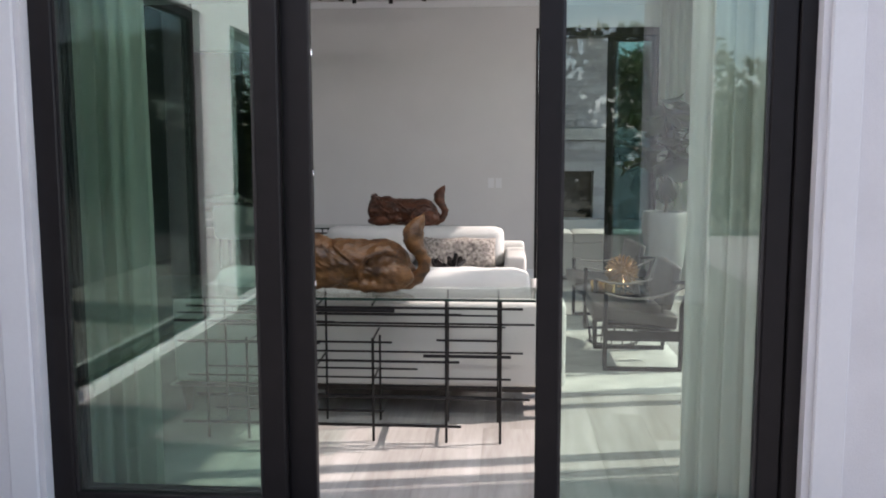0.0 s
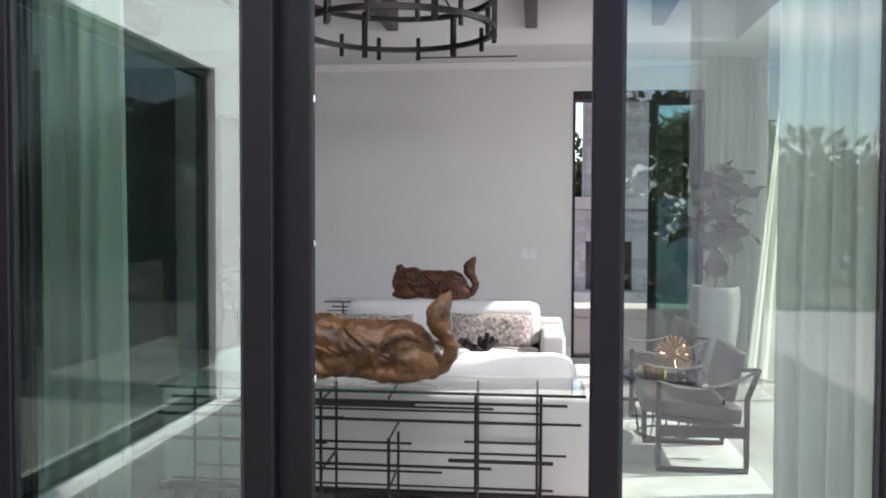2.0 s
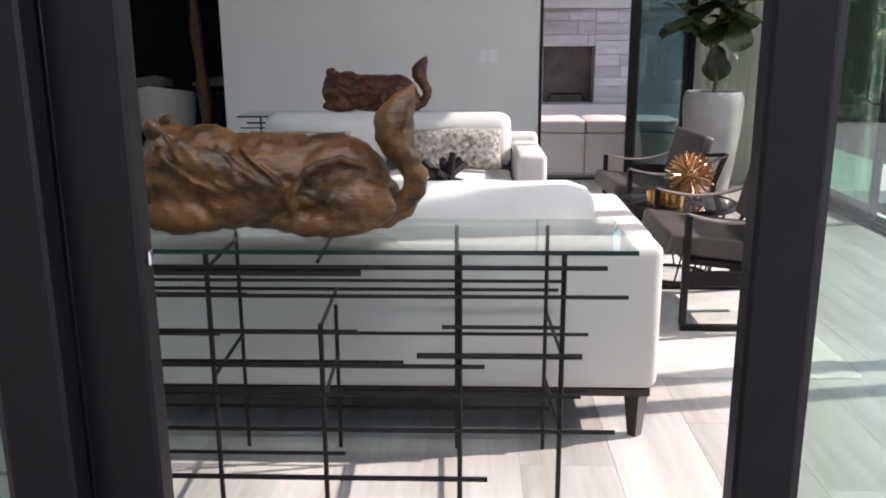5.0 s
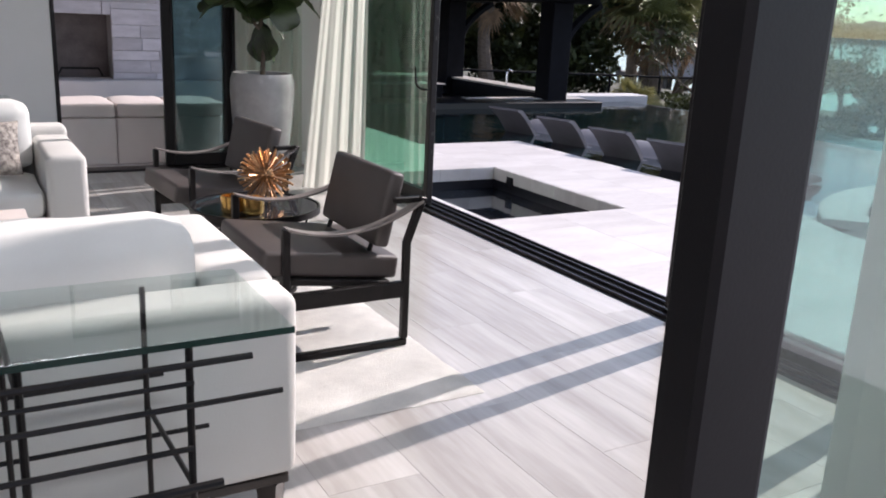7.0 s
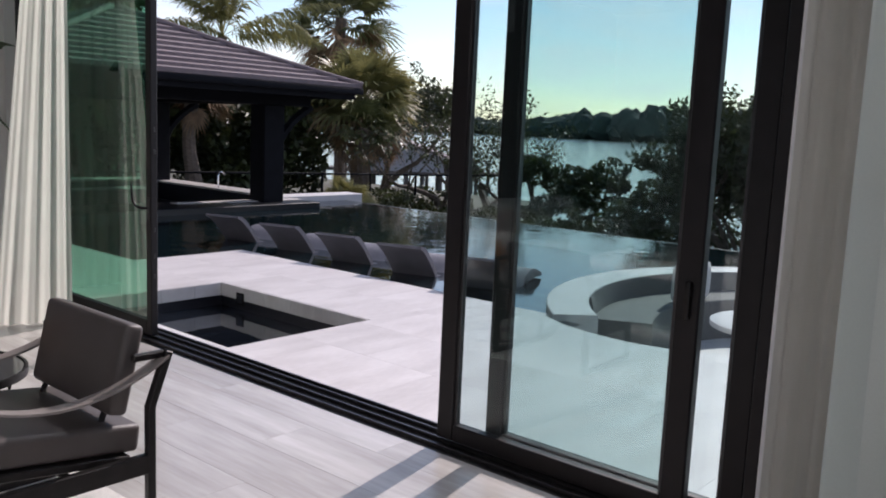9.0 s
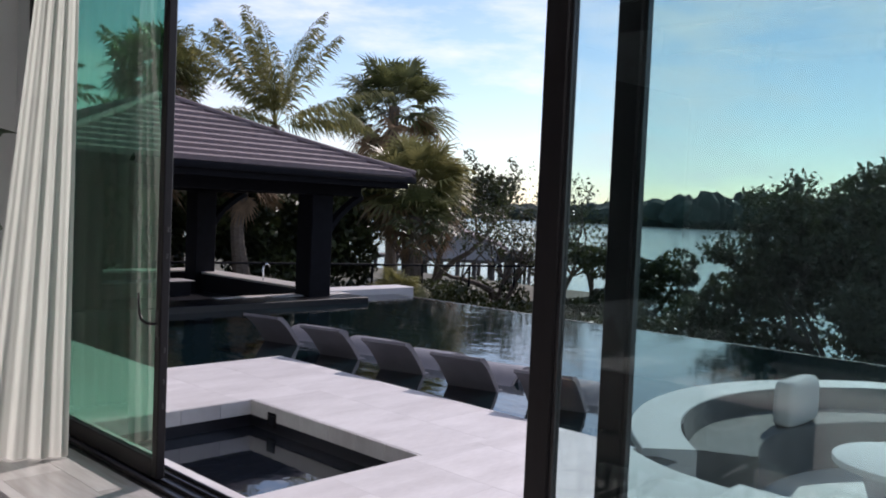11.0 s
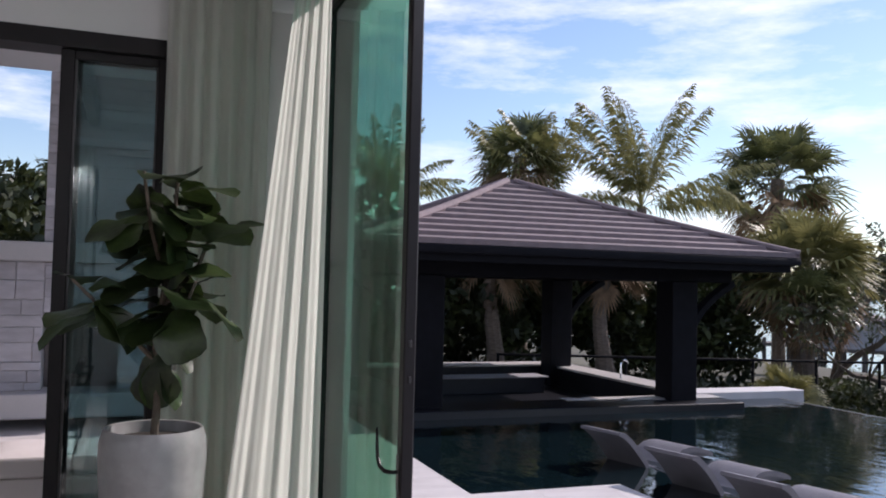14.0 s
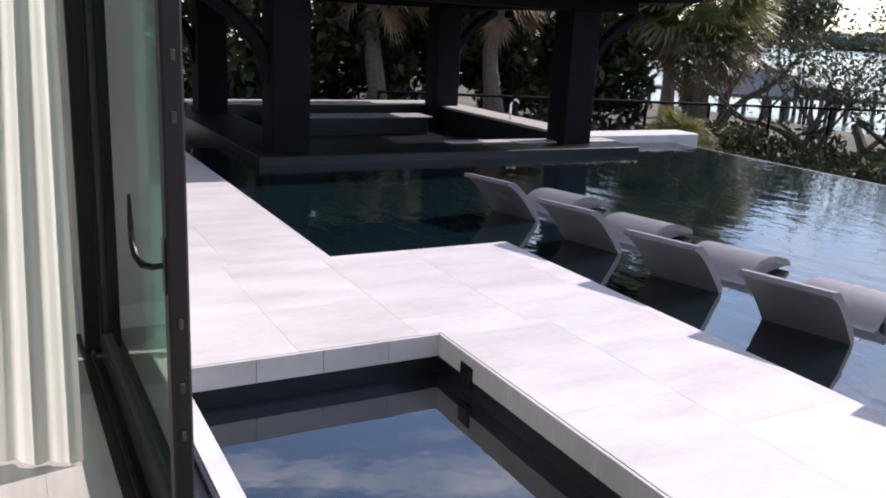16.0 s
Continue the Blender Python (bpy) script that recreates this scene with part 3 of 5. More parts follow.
    hx, hy, hz = (x1 - x0) / 2, (y1 - y0) / 2, (z1 - z0) / 2
    for v in bm.verts:
        u = v.co.copy()
        p = Vector((u.x * hx, u.y * hy, u.z * hz))
        inner = Vector((max(-hx + r, min(hx - r, p.x)), max(-hy + r, min(hy - r, p.y)), max(-hz + r, min(hz - r, p.z))))
        d = p - inner
        if d.length > 1e-6:
            p = inner + d.normalized() * min(r, max(abs(d.x), abs(d.y), abs(d.z)))
        k = (1 - u.x ** 2) * (1 - u.y ** 2) if hz <= min(hx, hy) else (1 - u.x ** 2) * (1 - u.z ** 2)
        if hz <= min(hx, hy):
            p.z += puff * k * (1 if u.z > 0 else -1)
        else:
            p.y += puff * k * (1 if u.y > 0 else -1)
        p += 0.008 * noise.noise_vector(Vector((p.x * 6 + seed, p.y * 6, p.z * 6)))
        v.co = p + Vector(((x0 + x1) / 2, (y0 + y1) / 2, (z0 + z1) / 2))
    return bm


def sofa(at, rz, width, label, name="sofa"):
    """Faces -y locally; origin at the middle of the foot."""
    t = thing(name, at, label, "sofa", "pair of sofas", rz)
    w = width / 2
    part("seat_base", box(-w + 0.19, w - 0.19, -0.42, 0.38, 0.185, 0.32, 0.02, 3), M["sofa"], t)
    part("back", box(-w, w, 0.30, 0.475, 0.185, 0.685, 0.035, 4), M["sofa"], t)
    for s in (-1, 1):
        part("arm", box(s * (w - 0.187), s * w, -0.46, 0.297, 0.185, 0.64 if rz == 0 else 0.69, 0.035, 4), M["sofa"], t)
        x0, x1 = sorted((0.004 * s, s * (w - 0.195)))
        part("seat_cushion", soft_box(x0, x1, -0.455, 0.16, 0.321, 0.475, 0.05, 0.02, s), M["cushion"], t)
        part("back_cushion", soft_box(x0, x1, 0.07, 0.30, 0.48, 0.84, 0.075, 0.045, s + 5), M["cushion"], t)
    part("plinth_frame", box(-w + 0.02, w - 0.02, -0.44, 0.455, 0.155, 0.183, 0.003), M["leg"], t)
    for x in (-w + 0.06, w - 0.06):
        for y in (-0.40, 0.42):
            b = bmesh.new()
            add_rod(b, (x, y, 0), (x, y, 0.156), 0.024, 4, 0.042)
            part("leg", b, M["leg"], t, smooth=False)
    return t


sofa((-0.33, 5.31, 0), 180, 2.30, "white upholstered sofa on dark tapered legs, seen from behind")
sofa((-0.37, 7.78, 0), 0, 2.05, "white upholstered sofa with loose back cushions")


def pillow(at, w, h, seed, label, material="pattern"):
    t = thing("pillow", at, label, "pillow", "sofa pillows")
    t.matrix_basis = pose(*at, -17, 0, 0)
    bm = bmesh.new()
    n = 14
    vs = {}
    for s in (-1, 1):
        for i in range(n + 1):
            for j in range(n + 1):
                u, v = 2 * i / n - 1, 2 * j / n - 1
                k = max(0.0, (1 - u ** 4) * (1 - v ** 4)) ** 0.6
                vs[s, i, j] = bm.verts.new((u * w / 2 * (1 - 0.03 * (1 - v * v)), s * 0.065 * k + 0.004 * s, h / 2 + v * h / 2 * (1 - 0.04 * (1 - u * u)) + 0.006 * math.sin(5 * u + seed)))
        for i in range(n):
            for j in range(n):
                bm.faces.new((vs[s, i, j], vs[s, i + 1, j], vs[s, i + 1, j + 1], vs[s, i, j + 1]))
    bmesh.ops.bridge_loops(bm, edges=[e for e in bm.edges if e.is_boundary])
    part("cover", bm, M[material], t)


pillow((0.06, 7.63, 0.505), 0.66, 0.27, 1, "long brocade pillow with dark speckled pattern")
pillow((-0.92, 7.63, 0.505), 0.66, 0.25, 2, "long brocade pillow with dark speckled pattern")


def lounge_chair(at, rz, label):
    """Faces -x locally: leather sling chair on two black sled frames; origin under its middle."""
    t = thing("lounge_chair", at, label, "chair", "leather lounge chairs", rz)
    for s in (-1, 1):
        y = s * 0.335
        b = bmesh.new()
        add_box(b, -0.27, 0.27, y - 0.016, y + 0.016, 0, 0.03, 0.004)
        add_box(b, -0.27, 0.27, y - 0.014, y + 0.014, 0.215, 0.285, 0.004)
        part("sled_rail", b, M["blackmetal"], t)
        part("front_post", box(-0.275, -0.245, y - 0.016, y + 0.016, 0.0305, 0.545, 0.004), M["blackmetal"], t)
        b = bmesh.new()
        add_box(b, 0.245, 0.275, y - 0.016, y + 0.016, 0.0305, 0.46, 0.004)
        add_box(b, -0.015, 0.015, -0.016, 0.016, 0, 0.20, 0.004, 1, Matrix.Translation((0.26, y, 0.45)) @ Matrix.Rotation(radians(20), 4, "Y"))
        part("rear_post", b, M["blackmetal"], t)
        b = bmesh.new()
        pts = [(-0.26 + 0.58 * u, y, 0.548 - 0.20 * u * (1 - u) + 0.075 * u * u) for u in [k / 12 for k in range(13)]]
        rows = [[b.verts.new((p[0], p[1] + dy, p[2] + dz)) for dy, dz in ((-0.028, -0.004), (0.028, -0.004), (0.028, 0.004), (-0.028, 0.004))] for p in pts]
        for p, q in zip(rows, rows[1:]):
            for k in range(4):
                b.faces.new((p[k], p[(k + 1) % 4], q[(k + 1) % 4], q[k]))
        b.faces.new(rows[0])
        b.faces.new(rows[-1])
        part("arm_strap", b, M["strap"], t, "slack leather strap armrest")
    tilt = Matrix.Translation((-0.02, 0, 0.315)) @ Matrix.Rotation(radians(7), 4, "Y")
    part("seat", box(-0.33, 0.26, -0.30, 0.30, 0.0, 0.10, 0.02, 3, tilt), M["leather"], t, "thick grey brown leather seat pad")
    part("seat_frame", box(-0.24, 0.22, -0.317, 0.317, -0.03, -0.002, 0.004, 1, tilt), M["blackmetal"], t)
    part("back_pad", box(-0.035, 0.035, -0.295, 0.295, 0.0, 0.315, 0.02, 3, Matrix.Translation((0.165, 0, 0.425)) @ Matrix.Rotation(radians(13), 4, "Y")), M["leather"], t, "tilted leather back pad")
    for s in (-1, 1):
        part("back_bracket", box(0.20, 0.325, s * 0.325 - 0.012, s * 0.325 + 0.012, 0.615, 0.64, 0.004), M["blackmetal"], t)
        part("back_stay", rod((0.13, s * 0.22, 0.36), (0.20, s * 0.22, 0.55), 0.011), M["blackmetal"], t)
    part("brace", box(0.02, 0.19, -0.02, 0.02, 0.20, 0.245, 0.004, 1, Matrix.Rotation(radians(16), 4, "Y")), M["blackmetal"], t)
    part("cross_bar", rod((0.0, -0.321, 0.25), (0.0, 0.321, 0.25), 0.012), M["blackmetal"], t)
    return t


lc = lounge_chair((1.43, 6.27, 0.012), 0, "grey brown leather lounge chair with black sled frame")
copy_thing(lc, pose(1.40, 7.72, 0.0, 0, 0, 4))

t = thing("side_table", (1.35, 6.88, -0.06), "round side table with smoked glass top and wire cage base", "table")
part("tabletop", add_lathe(bmesh.new(), [(0.0, 0.478), (0.29, 0.478), (0.30, 0.483), (0.30, 0.495), (0.295, 0.50), (0.0, 0.50)], 48), M["smoked"], t, "dark smoked glass disc")
part("rim", add_lathe(bmesh.new(), [(0.301, 0.474), (0.312, 0.474), (0.312, 0.504), (0.301, 0.504), (0.301, 0.474)], 48), M["blackmetal"], t)
for k in range(14):
    a = 2 * math.pi * k / 14
    part("cage_rod", rod((0.19 * math.cos(a), 0.19 * math.sin(a), 0.085), (0.26 * math.cos(a + 0.3), 0.26 * math.sin(a + 0.3), 0.475), 0.005, 6), M["blackmetal"], t)
part("foot_ring", add_lathe(bmesh.new(), [(0.18, 0.076), (0.20, 0.076), (0.20, 0.088), (0.18, 0.088), (0.18, 0.076)], 32), M["blackmetal"], t)

t = thing("spiky_ornament", (1.41, 6.90, 0.444), "gilt metal starburst ornament of many flared spikes", "ornament")
rs = random.Random(4)
part("core", add_lathe(bmesh.new(), [(0.001, 0.10), (0.03, 0.11), (0.045, 0.14), (0.03, 0.17), (0.001, 0.18)], 12), M["gold"], t)
for k in range(150):
    zz = 1 - 2 * (k + 0.5) / 150
    ang = k * 2.39996
    d = Vector((math.sqrt(1 - zz * zz) * math.cos(ang), math.sqrt(1 - zz * zz) * math.sin(ang), zz))
    r = rs.uniform(0.125, 0.14)
    c = Vector((0, 0, 0.14))
    part("spike", rod(c + d * 0.03, c + d * r, 0.0015, 5, 0.0055), M["gold"], t)
for k, (x, y) in enumerate(((1.20, 6.76), (1.28, 6.70))):
    t = thing("votive_cup", (x, y, 0.441), "small amber gold glass votive cup", "candle holder", "votive cups")
    part("cup", add_lathe(bmesh.new(), [(0.0, 0.0), (0.042, 0.0), (0.05, 0.008), (0.054, 0.08), (0.048, 0.08), (0.044, 0.012), (0.0, 0.012)], 20), M["brass"], t)

t = thing("coffee_table", (-0.32, 6.40, 0), "low square coffee table with pale stone slab", "table")
part("tabletop", box(-0.66, 0.66, -0.40, 0.45, 0.42, 0.50, 0.008, 2), M["pale"], t)
part("base", box(-0.5, 0.5, -0.30, 0.30, 0.0, 0.42, 0.01), M["leg"], t)
t = thing("jack_sculpture", (0.05, 6.42, 0.501), "black angular sculpture of crossing metal bars", "sculpture")
rs = random.Random(9)
for k in range(11):
    d = Vector((rs.uniform(-1, 1), rs.uniform(-0.7, 0.7), rs.uniform(-0.8, 0.8))).normalized() * 0.13
    c = Vector((rs.uniform(-0.05, 0.05), rs.uniform(-0.04, 0.04), 0.15))
    q = Vector((1, 0, 0)).rotation_difference(d.normalized()).to_matrix().to_4x4()
    part("bar", box(-0.13, 0.13, -0.014, 0.014, -0.014, 0.014, 0.002, 1, Matrix.Translation(c) @ q), M["blackmetal"], t)
part("foot", rod((0, 0, 0), (0, 0, 0.10), 0.02, 8), M["blackmetal"], t)

# rug with an uneven shaggy edge
bm = bmesh.new()
n, mm = 60, 40
grid = [[bm.verts.new((-1.75 + 3.52 * i / n + (0.015 * noise.noise((j * 0.9, i * 0.3, 1)) if i in (0, n) else 0), 5.40 + 2.6 * j / mm + (0.015 * noise.noise((i * 0.9, j * 0.2, 4)) if j in (0, mm) else 0),
         0.013 + 0.003 * noise.noise((i * 0.7, j * 0.7, 2)) if 0 < i < n and 0 < j < mm else 0.002)) for j in range(mm + 1)] for i in range(n + 1)]
for i in range(n):
    for j in range(mm):
        bm.faces.new((grid[i][j], grid[i + 1][j], grid[i + 1][j + 1], grid[i][j + 1]))
rug = part("rug", bm, M["rug"])
tagged(rug, "pale cream shaggy area rug under the seating", "rug")


def reclining_animal(at, s, material, label):
    """A carved beast lying down, its tail curled up to a leaf tip; along x, head at -x."""
    bm = bmesh.new()

    def blob(x, y, z, rx, ry, rz_, turn=0.0):
        bmesh.ops.create_uvsphere(bm, u_segments=20, v_segments=14, radius=1.0,
                                  matrix=Matrix.Translation((x, y, z)) @ Matrix.Rotation(radians(turn), 4, "Y") @ Matrix.Diagonal((rx, ry, rz_, 1)))
    blob(-0.03, 0, 0.14, 0.32, 0.125, 0.14)
    blob(0.15, 0, 0.135, 0.165, 0.13, 0.145)
    blob(-0.22, 0, 0.155, 0.17, 0.12, 0.15)
    blob(-0.31, 0, 0.19, 0.095, 0.10, 0.115)
    blob(-0.365, -0.01, 0.145, 0.05, 0.08, 0.08)
    for y in (-0.085, 0.085):
        blob(0.20, y, 0.085, 0.14, 0.055, 0.085)
        blob(0.14, y * 1.25, 0.035, 0.16, 0.035, 0.036)
        blob(-0.26, y, 0.05, 0.14, 0.045, 0.05)
        blob(-0.12, y * 1.1, 0.10, 0.09, 0.04, 0.08)
        blob(-0.345, y * 0.7, 0.30, 0.028, 0.018, 0.032)
    for k in range(7):
        add_tube(bm, [(-0.30 + 0.035 * k, -0.10 - 0.012 * math.sin(k), 0.29 - 0.012 * k), (-0.25 + 0.05 * k, -0.128, 0.22 - 0.015 * k), (-0.16 + 0.05 * k, -0.122, 0.14 - 0.01 * k)], [0.008, 0.013, 0.006], 6)
    for k in range(5):
        x = -0.34 + 0.06 * k
        for sy in (-1, 1):
            add_tube(bm, [(x, sy * 0.085, 0.275 - 0.004 * k), (x + 0.05, sy * 0.122, 0.215), (x + 0.13, sy * 0.136, 0.155), (x + 0.22, sy * 0.128, 0.12)], [0.004, 0.007, 0.006, 0.003], 6)
    for sy in (-1, 1):
        add_tube(bm, [(0.06, sy * 0.125, 0.05), (0.05, sy * 0.138, 0.12), (0.10, sy * 0.138, 0.19), (0.19, sy * 0.12, 0.225), (0.27, sy * 0.09, 0.19)], [0.012, 0.014, 0.014, 0.012, 0.006], 6)
    add_tube(bm, [(0.22, 0, 0.045), (0.30, 0, 0.045), (0.355, 0, 0.07), (0.385, 0, 0.115), (0.388, 0, 0.16), (0.368, 0, 0.20), (0.345, 0, 0.235), (0.33, 0, 0.275), (0.332, 0, 0.315), (0.35, 0, 0.35), (0.374, 0, 0.385), (0.392, 0, 0.425)],
             [0.045, 0.043, 0.038, 0.036, 0.036, 0.038, 0.046, 0.056, 0.058, 0.044, 0.024, 0.003], 16)
    bmesh.ops.scale(bm, vec=(s, s, s), verts=bm.verts)
    zmin = min(v.co.z for v in bm.verts)
    ob = part("animal_carving", bm, material)
    ob.location = (at[0], at[1], at[2] - zmin)
    rm = ob.modifiers.new("fuse", "REMESH")
    rm.mode, rm.voxel_size, rm.use_smooth_shade = "VOXEL", 0.007, True
    sm = ob.modifiers.new("soften", "SMOOTH")
    sm.factor, sm.iterations = 0.5, 2
    tx = bpy.data.textures.new("gouges", "STUCCI")
    tx.noise_scale = 0.035
    dp = ob.modifiers.new("gouge", "DISPLACE")
    dp.texture, dp.strength, dp.mid_level = tx, 0.012, 0.5
    tagged(ob, label, "sculpture", "animal carvings")
    return ob


reclining_animal((-0.355, 4.60, 0.782), 1.0, M["carved"], "carved brown wooden reclining animal with curled tail")
reclining_animal((-0.52, 8.62, 0.782), 0.98, M["carved2"], "dark carved wooden reclining animal with curled tail")


# ---- fiddle leaf fig ----
def leaf_points(L, W, droop, seed):
    rnd = random.Random(seed)
    vs, fs = [], []
    n = 7
    prof = (0.12, 0.45, 0.62, 0.72, 0.95, 1.0, 0.84, 0.38)
    for i in range(n + 1):
        u = i / n
        w = W / 2 * prof[i]
        z = -droop * u * u * L
        for k, q in enumerate((-1, -0.5, 0, 0.5, 1)):
            vs.append((u * L, q * w, z + 0.10 * w * (1 - q * q) * -1 + 0.06 * W * math.sin(9 * u + seed + q * 2) * abs(q)))
    for i in range(n):
        for k in range(4):
            a = i * 5 + k
            fs.append((a, a + 1, a + 6, a + 5))
    return vs, fs


t = thing("fig_tree", (2.20, 9.40, 0), "fiddle leaf fig in a tall glazed grey planter", "potted plant")
part("planter", add_lathe(bmesh.new(), [(0.0, 0.0), (0.165, 0.0), (0.17, 0.02), (0.17, 0.05), (0.165, 0.06), (0.20, 0.28), (0.232, 0.55), (0.245, 0.74), (0.242, 0.83), (0.228, 0.875), (0.222, 0.888), (0.21, 0.885), (0.205, 0.80), (0.0, 0.80)], 40), M["pot"], t, "tall tapered grey glazed planter")
part("soil", add_lathe(bmesh.new(), [(0.0, 0.845), (0.12, 0.84), (0.208, 0.83)], 24), M["soil"], t)
trunk = [(0, 0, 0.82), (0.01, 0.0, 1.0), (-0.01, 0.01, 1.2), (0.02, 0.0, 1.5), (0.05, 0.01, 1.8), (0.07, 0.0, 2.08)]
part("trunk", add_tube(bmesh.new(), trunk, [0.02, 0.018, 0.017, 0.015, 0.012, 0.008], 8), M["bark"], t)
bm = bmesh.new()
branches = [((-0.01, 0.01, 1.2), (-0.22, -0.08, 1.42), (-0.38, -0.10, 1.58)), ((0.02, 0, 1.45), (0.18, 0.02, 1.66), (0.27, 0.05, 1.92)), ((0.03, 0, 1.55), (-0.05, -0.12, 1.82), (-0.09, -0.16, 2.08)), ((0.0, 0, 1.3), (0.10, -0.14, 1.42), (0.15, -0.22, 1.58))]
for b in branches:
    add_tube(bm, b, [0.012, 0.010, 0.007], 6)
part("branch", bm, M["bark"], t)
rs = random.Random(12)
leaf_meshes = []
for q in range(4):
    v, f = leaf_points(rs.uniform(0.22, 0.29), rs.uniform(0.19, 0.25), rs.uniform(0.15, 0.7), q + 1)
    me = bpy.data.meshes.new("fig_leaf")
    me.from_pydata(v, [], f)
    me.materials.append(M["figleaf"])
    for p in me.polygons:
        p.use_smooth = True
    leaf_meshes.append(me)
spots = []
for path, cnt in ((trunk[2:], 30),):
    for k in range(cnt):
        u = k / (cnt - 1) * (len(path) - 1.001)
        i = int(u)
        spots.append((Vector(path[i]).lerp(Vector(path[i + 1]), u - i), k))
for b in branches:
    for k in range(7):
        spots.append((Vector(b[1]).lerp(Vector(b[2]), k / 8), k * 3 + 1))
for p, k in spots:
    lo = p.z < 1.32
    ob = new("leaf", leaf_meshes[rs.randrange(4)])
    ob.parent = t
    ob.matrix_basis = Matrix.Translation(p) @ Euler((rs.uniform(-0.5, 0.5), radians(rs.uniform(35, 70)) if lo else radians(rs.uniform(-45, 45)), k * 2.4 + rs.uniform(-0.4, 0.4))).to_matrix().to_4x4() @ Matrix.Diagonal((1, 1, 1, 1)) @ Matrix.Translation((0.02, 0, 0))

# ---- ring chandelier ----
t = thing("chandelier", (-0.5, 6.25, 2.76), "round black iron ring chandelier with candle sockets", "chandelier")
for z in (0.0, 0.22):
    part("ring", add_lathe(bmesh.new(), [(0.63, z), (0.66, z), (0.66, z + 0.035), (0.63, z + 0.035), (0.63, z)], 56), M["blackmetal"], t)
for k in range(14):
    a = 2 * math.pi * (k + 0.3) / 14
    x, y = 0.645 * math.cos(a), 0.645 * math.sin(a)
    part("candle_socket", rod((x, y, -0.06), (x, y, 0.10), 0.016, 8), M["blackmetal"], t)
for k in range(6):
    a = 2 * math.pi * k / 6
    c, s = math.cos(a), math.sin(a)
    part("upright", box(-0.018, 0.018, -0.018, 0.018, -0.05, 0.28, 0.004, 1, Matrix.Translation((0.645 * c, 0.645 * s, 0)) @ Matrix.Rotation(a, 4, "Z")), M["blackmetal"], t)
    part("hanger", rod((0.645 * c, 0.645 * s, 0.25), (0.03 * c, 0.03 * s, 0.80), 0.008, 6), M["blackmetal"], t)
part("stem", rod((0, 0, 0.76), (0, 0, 0.985), 0.012, 8), M["blackmetal"], t)

# wall switches
for x in (0.30, 0.39):
    t = thing("light_switch", (x, BY - 0.0005, 1.16), "white light switch plate on the grey wall", "switch", "light switches")
    part("plate", box(-0.036, 0.036, -0.006, 0, -0.058, 0.058, 0.002), M["white"], t)
    part("rocker", box(-0.016, 0.016, -0.010, -0.0062, -0.033, 0.033, 0.002), M["white"], t)

# ---- dining area beyond ----
t = thing("dining_table", (-3.6, 12.2, 0), "long dark dining table with polished top", "table")
part("tabletop", box(-1.1, 1.1, -0.55, 0.55, 0.71, 0.76, 0.008), M["leg"], t)
for x in (-0.8, 0.8):
    part("pedestal", box(x - 0.15, x + 0.15, -0.3, 0.3, 0, 0.709, 0.01), M["leg"], t)


def dining_chair(at, rz):
    t = thing("dining_chair", at, "white slip covered dining chair with curved back", "chair", "dining chairs", rz)
    part("seat", soft_box(-0.25, 0.25, -0.25, 0.25, 0.38, 0.50, 0.05, 0.01), M["offwhite"], t)
    bm = bmesh.new()
    n = 14
    for r0, r1 in ((0.27, 0.33),):
        ring = []
        for i in range(n + 1):
            a = radians(-20 + 220 * i / n)
            h = 0.86 - 0.10 * abs(2 * i / n - 1)
            ring.append([bm.verts.new((r * math.cos(a), r * math.sin(a), z)) for r, z in ((r0, 0.42), (r1, 0.42), (r1 + 0.03, h), (r0 + 0.03, h))])
        for p, q in zip(ring, ring[1:]):
            for k in range(4):
                bm.faces.new((p[k], p[(k + 1) % 4], q[(k + 1) % 4], q[k]))
        bm.faces.new(ring[0])
        bm.faces.new(ring[-1])
    part("backrest", bm, M["offwhite"], t)
    for x in (-0.2, 0.2):
        for y in (-0.2, 0.2):
            part("leg", rod((x, y, 0), (x, y, 0.385), 0.015, 6, 0.022), M["leg"], t)
    return t


dc = dining_chair((-3.1, 11.25, 0), 180)
copy_thing(dc, pose(-4.0, 11.25, 0, 0, 0, 176))
copy_thing(dc, pose(-3.0, 13.1, 0, 0, 0, 4))
copy_thing(dc, pose(-4.0, 13.1, 0, 0, 0, -4))
t = thing("carved_post", (-2.55, 10.9, 0), "tall brown carved driftwood post sculpture", "sculpture")
part("shaft", add_tube(bmesh.new(), [(0.02 * math.sin(3 * z), 0.02 * math.cos(2.3 * z), z) for z in [0.06 + 0.12 * k for k in range(20)]], [0.07 - 0.0012 * k + 0.012 * math.sin(k * 1.3) for k in range(20)], 10), M["brown"], t)
part("plinth", box(-0.14, 0.14, -0.14, 0.14, 0, 0.07, 0.006), M["leg"], t)
t = thing("wall_art", (-2.9, 14.79, 1.75), "plain dark framed picture on the dining wall", "picture")
part("picture_frame", box(-0.5, 0.5, -0.03, 0, -0.4, 0.4, 0.006), M["blackmetal"], t)

# ---- pool terrace ----
SPA = (3.33, 4.60, 7.82, 9.72)
bm = bmesh.new()
SLABS = ((3.27, 5.55, -9.0, 7.82), (5.55, 5.93, -9.0, 5.44), (5.55, 5.88, 7.08, 7.82), (4.60, 5.88, 7.82, 9.72), (3.27, 3.33, 7.82, 9.72), (3.27, 5.88, 9.72, 11.18), (3.32, 4.57, 11.18, 22.0), (0.3, 3.32, 10.49, 22.0), (5.93, 10.2, -9.0, 2.10))
for x0, x1, y0, y1 in SLABS:
    add_box(bm, x0, x1, y0, y1, -0.62, -0.004)
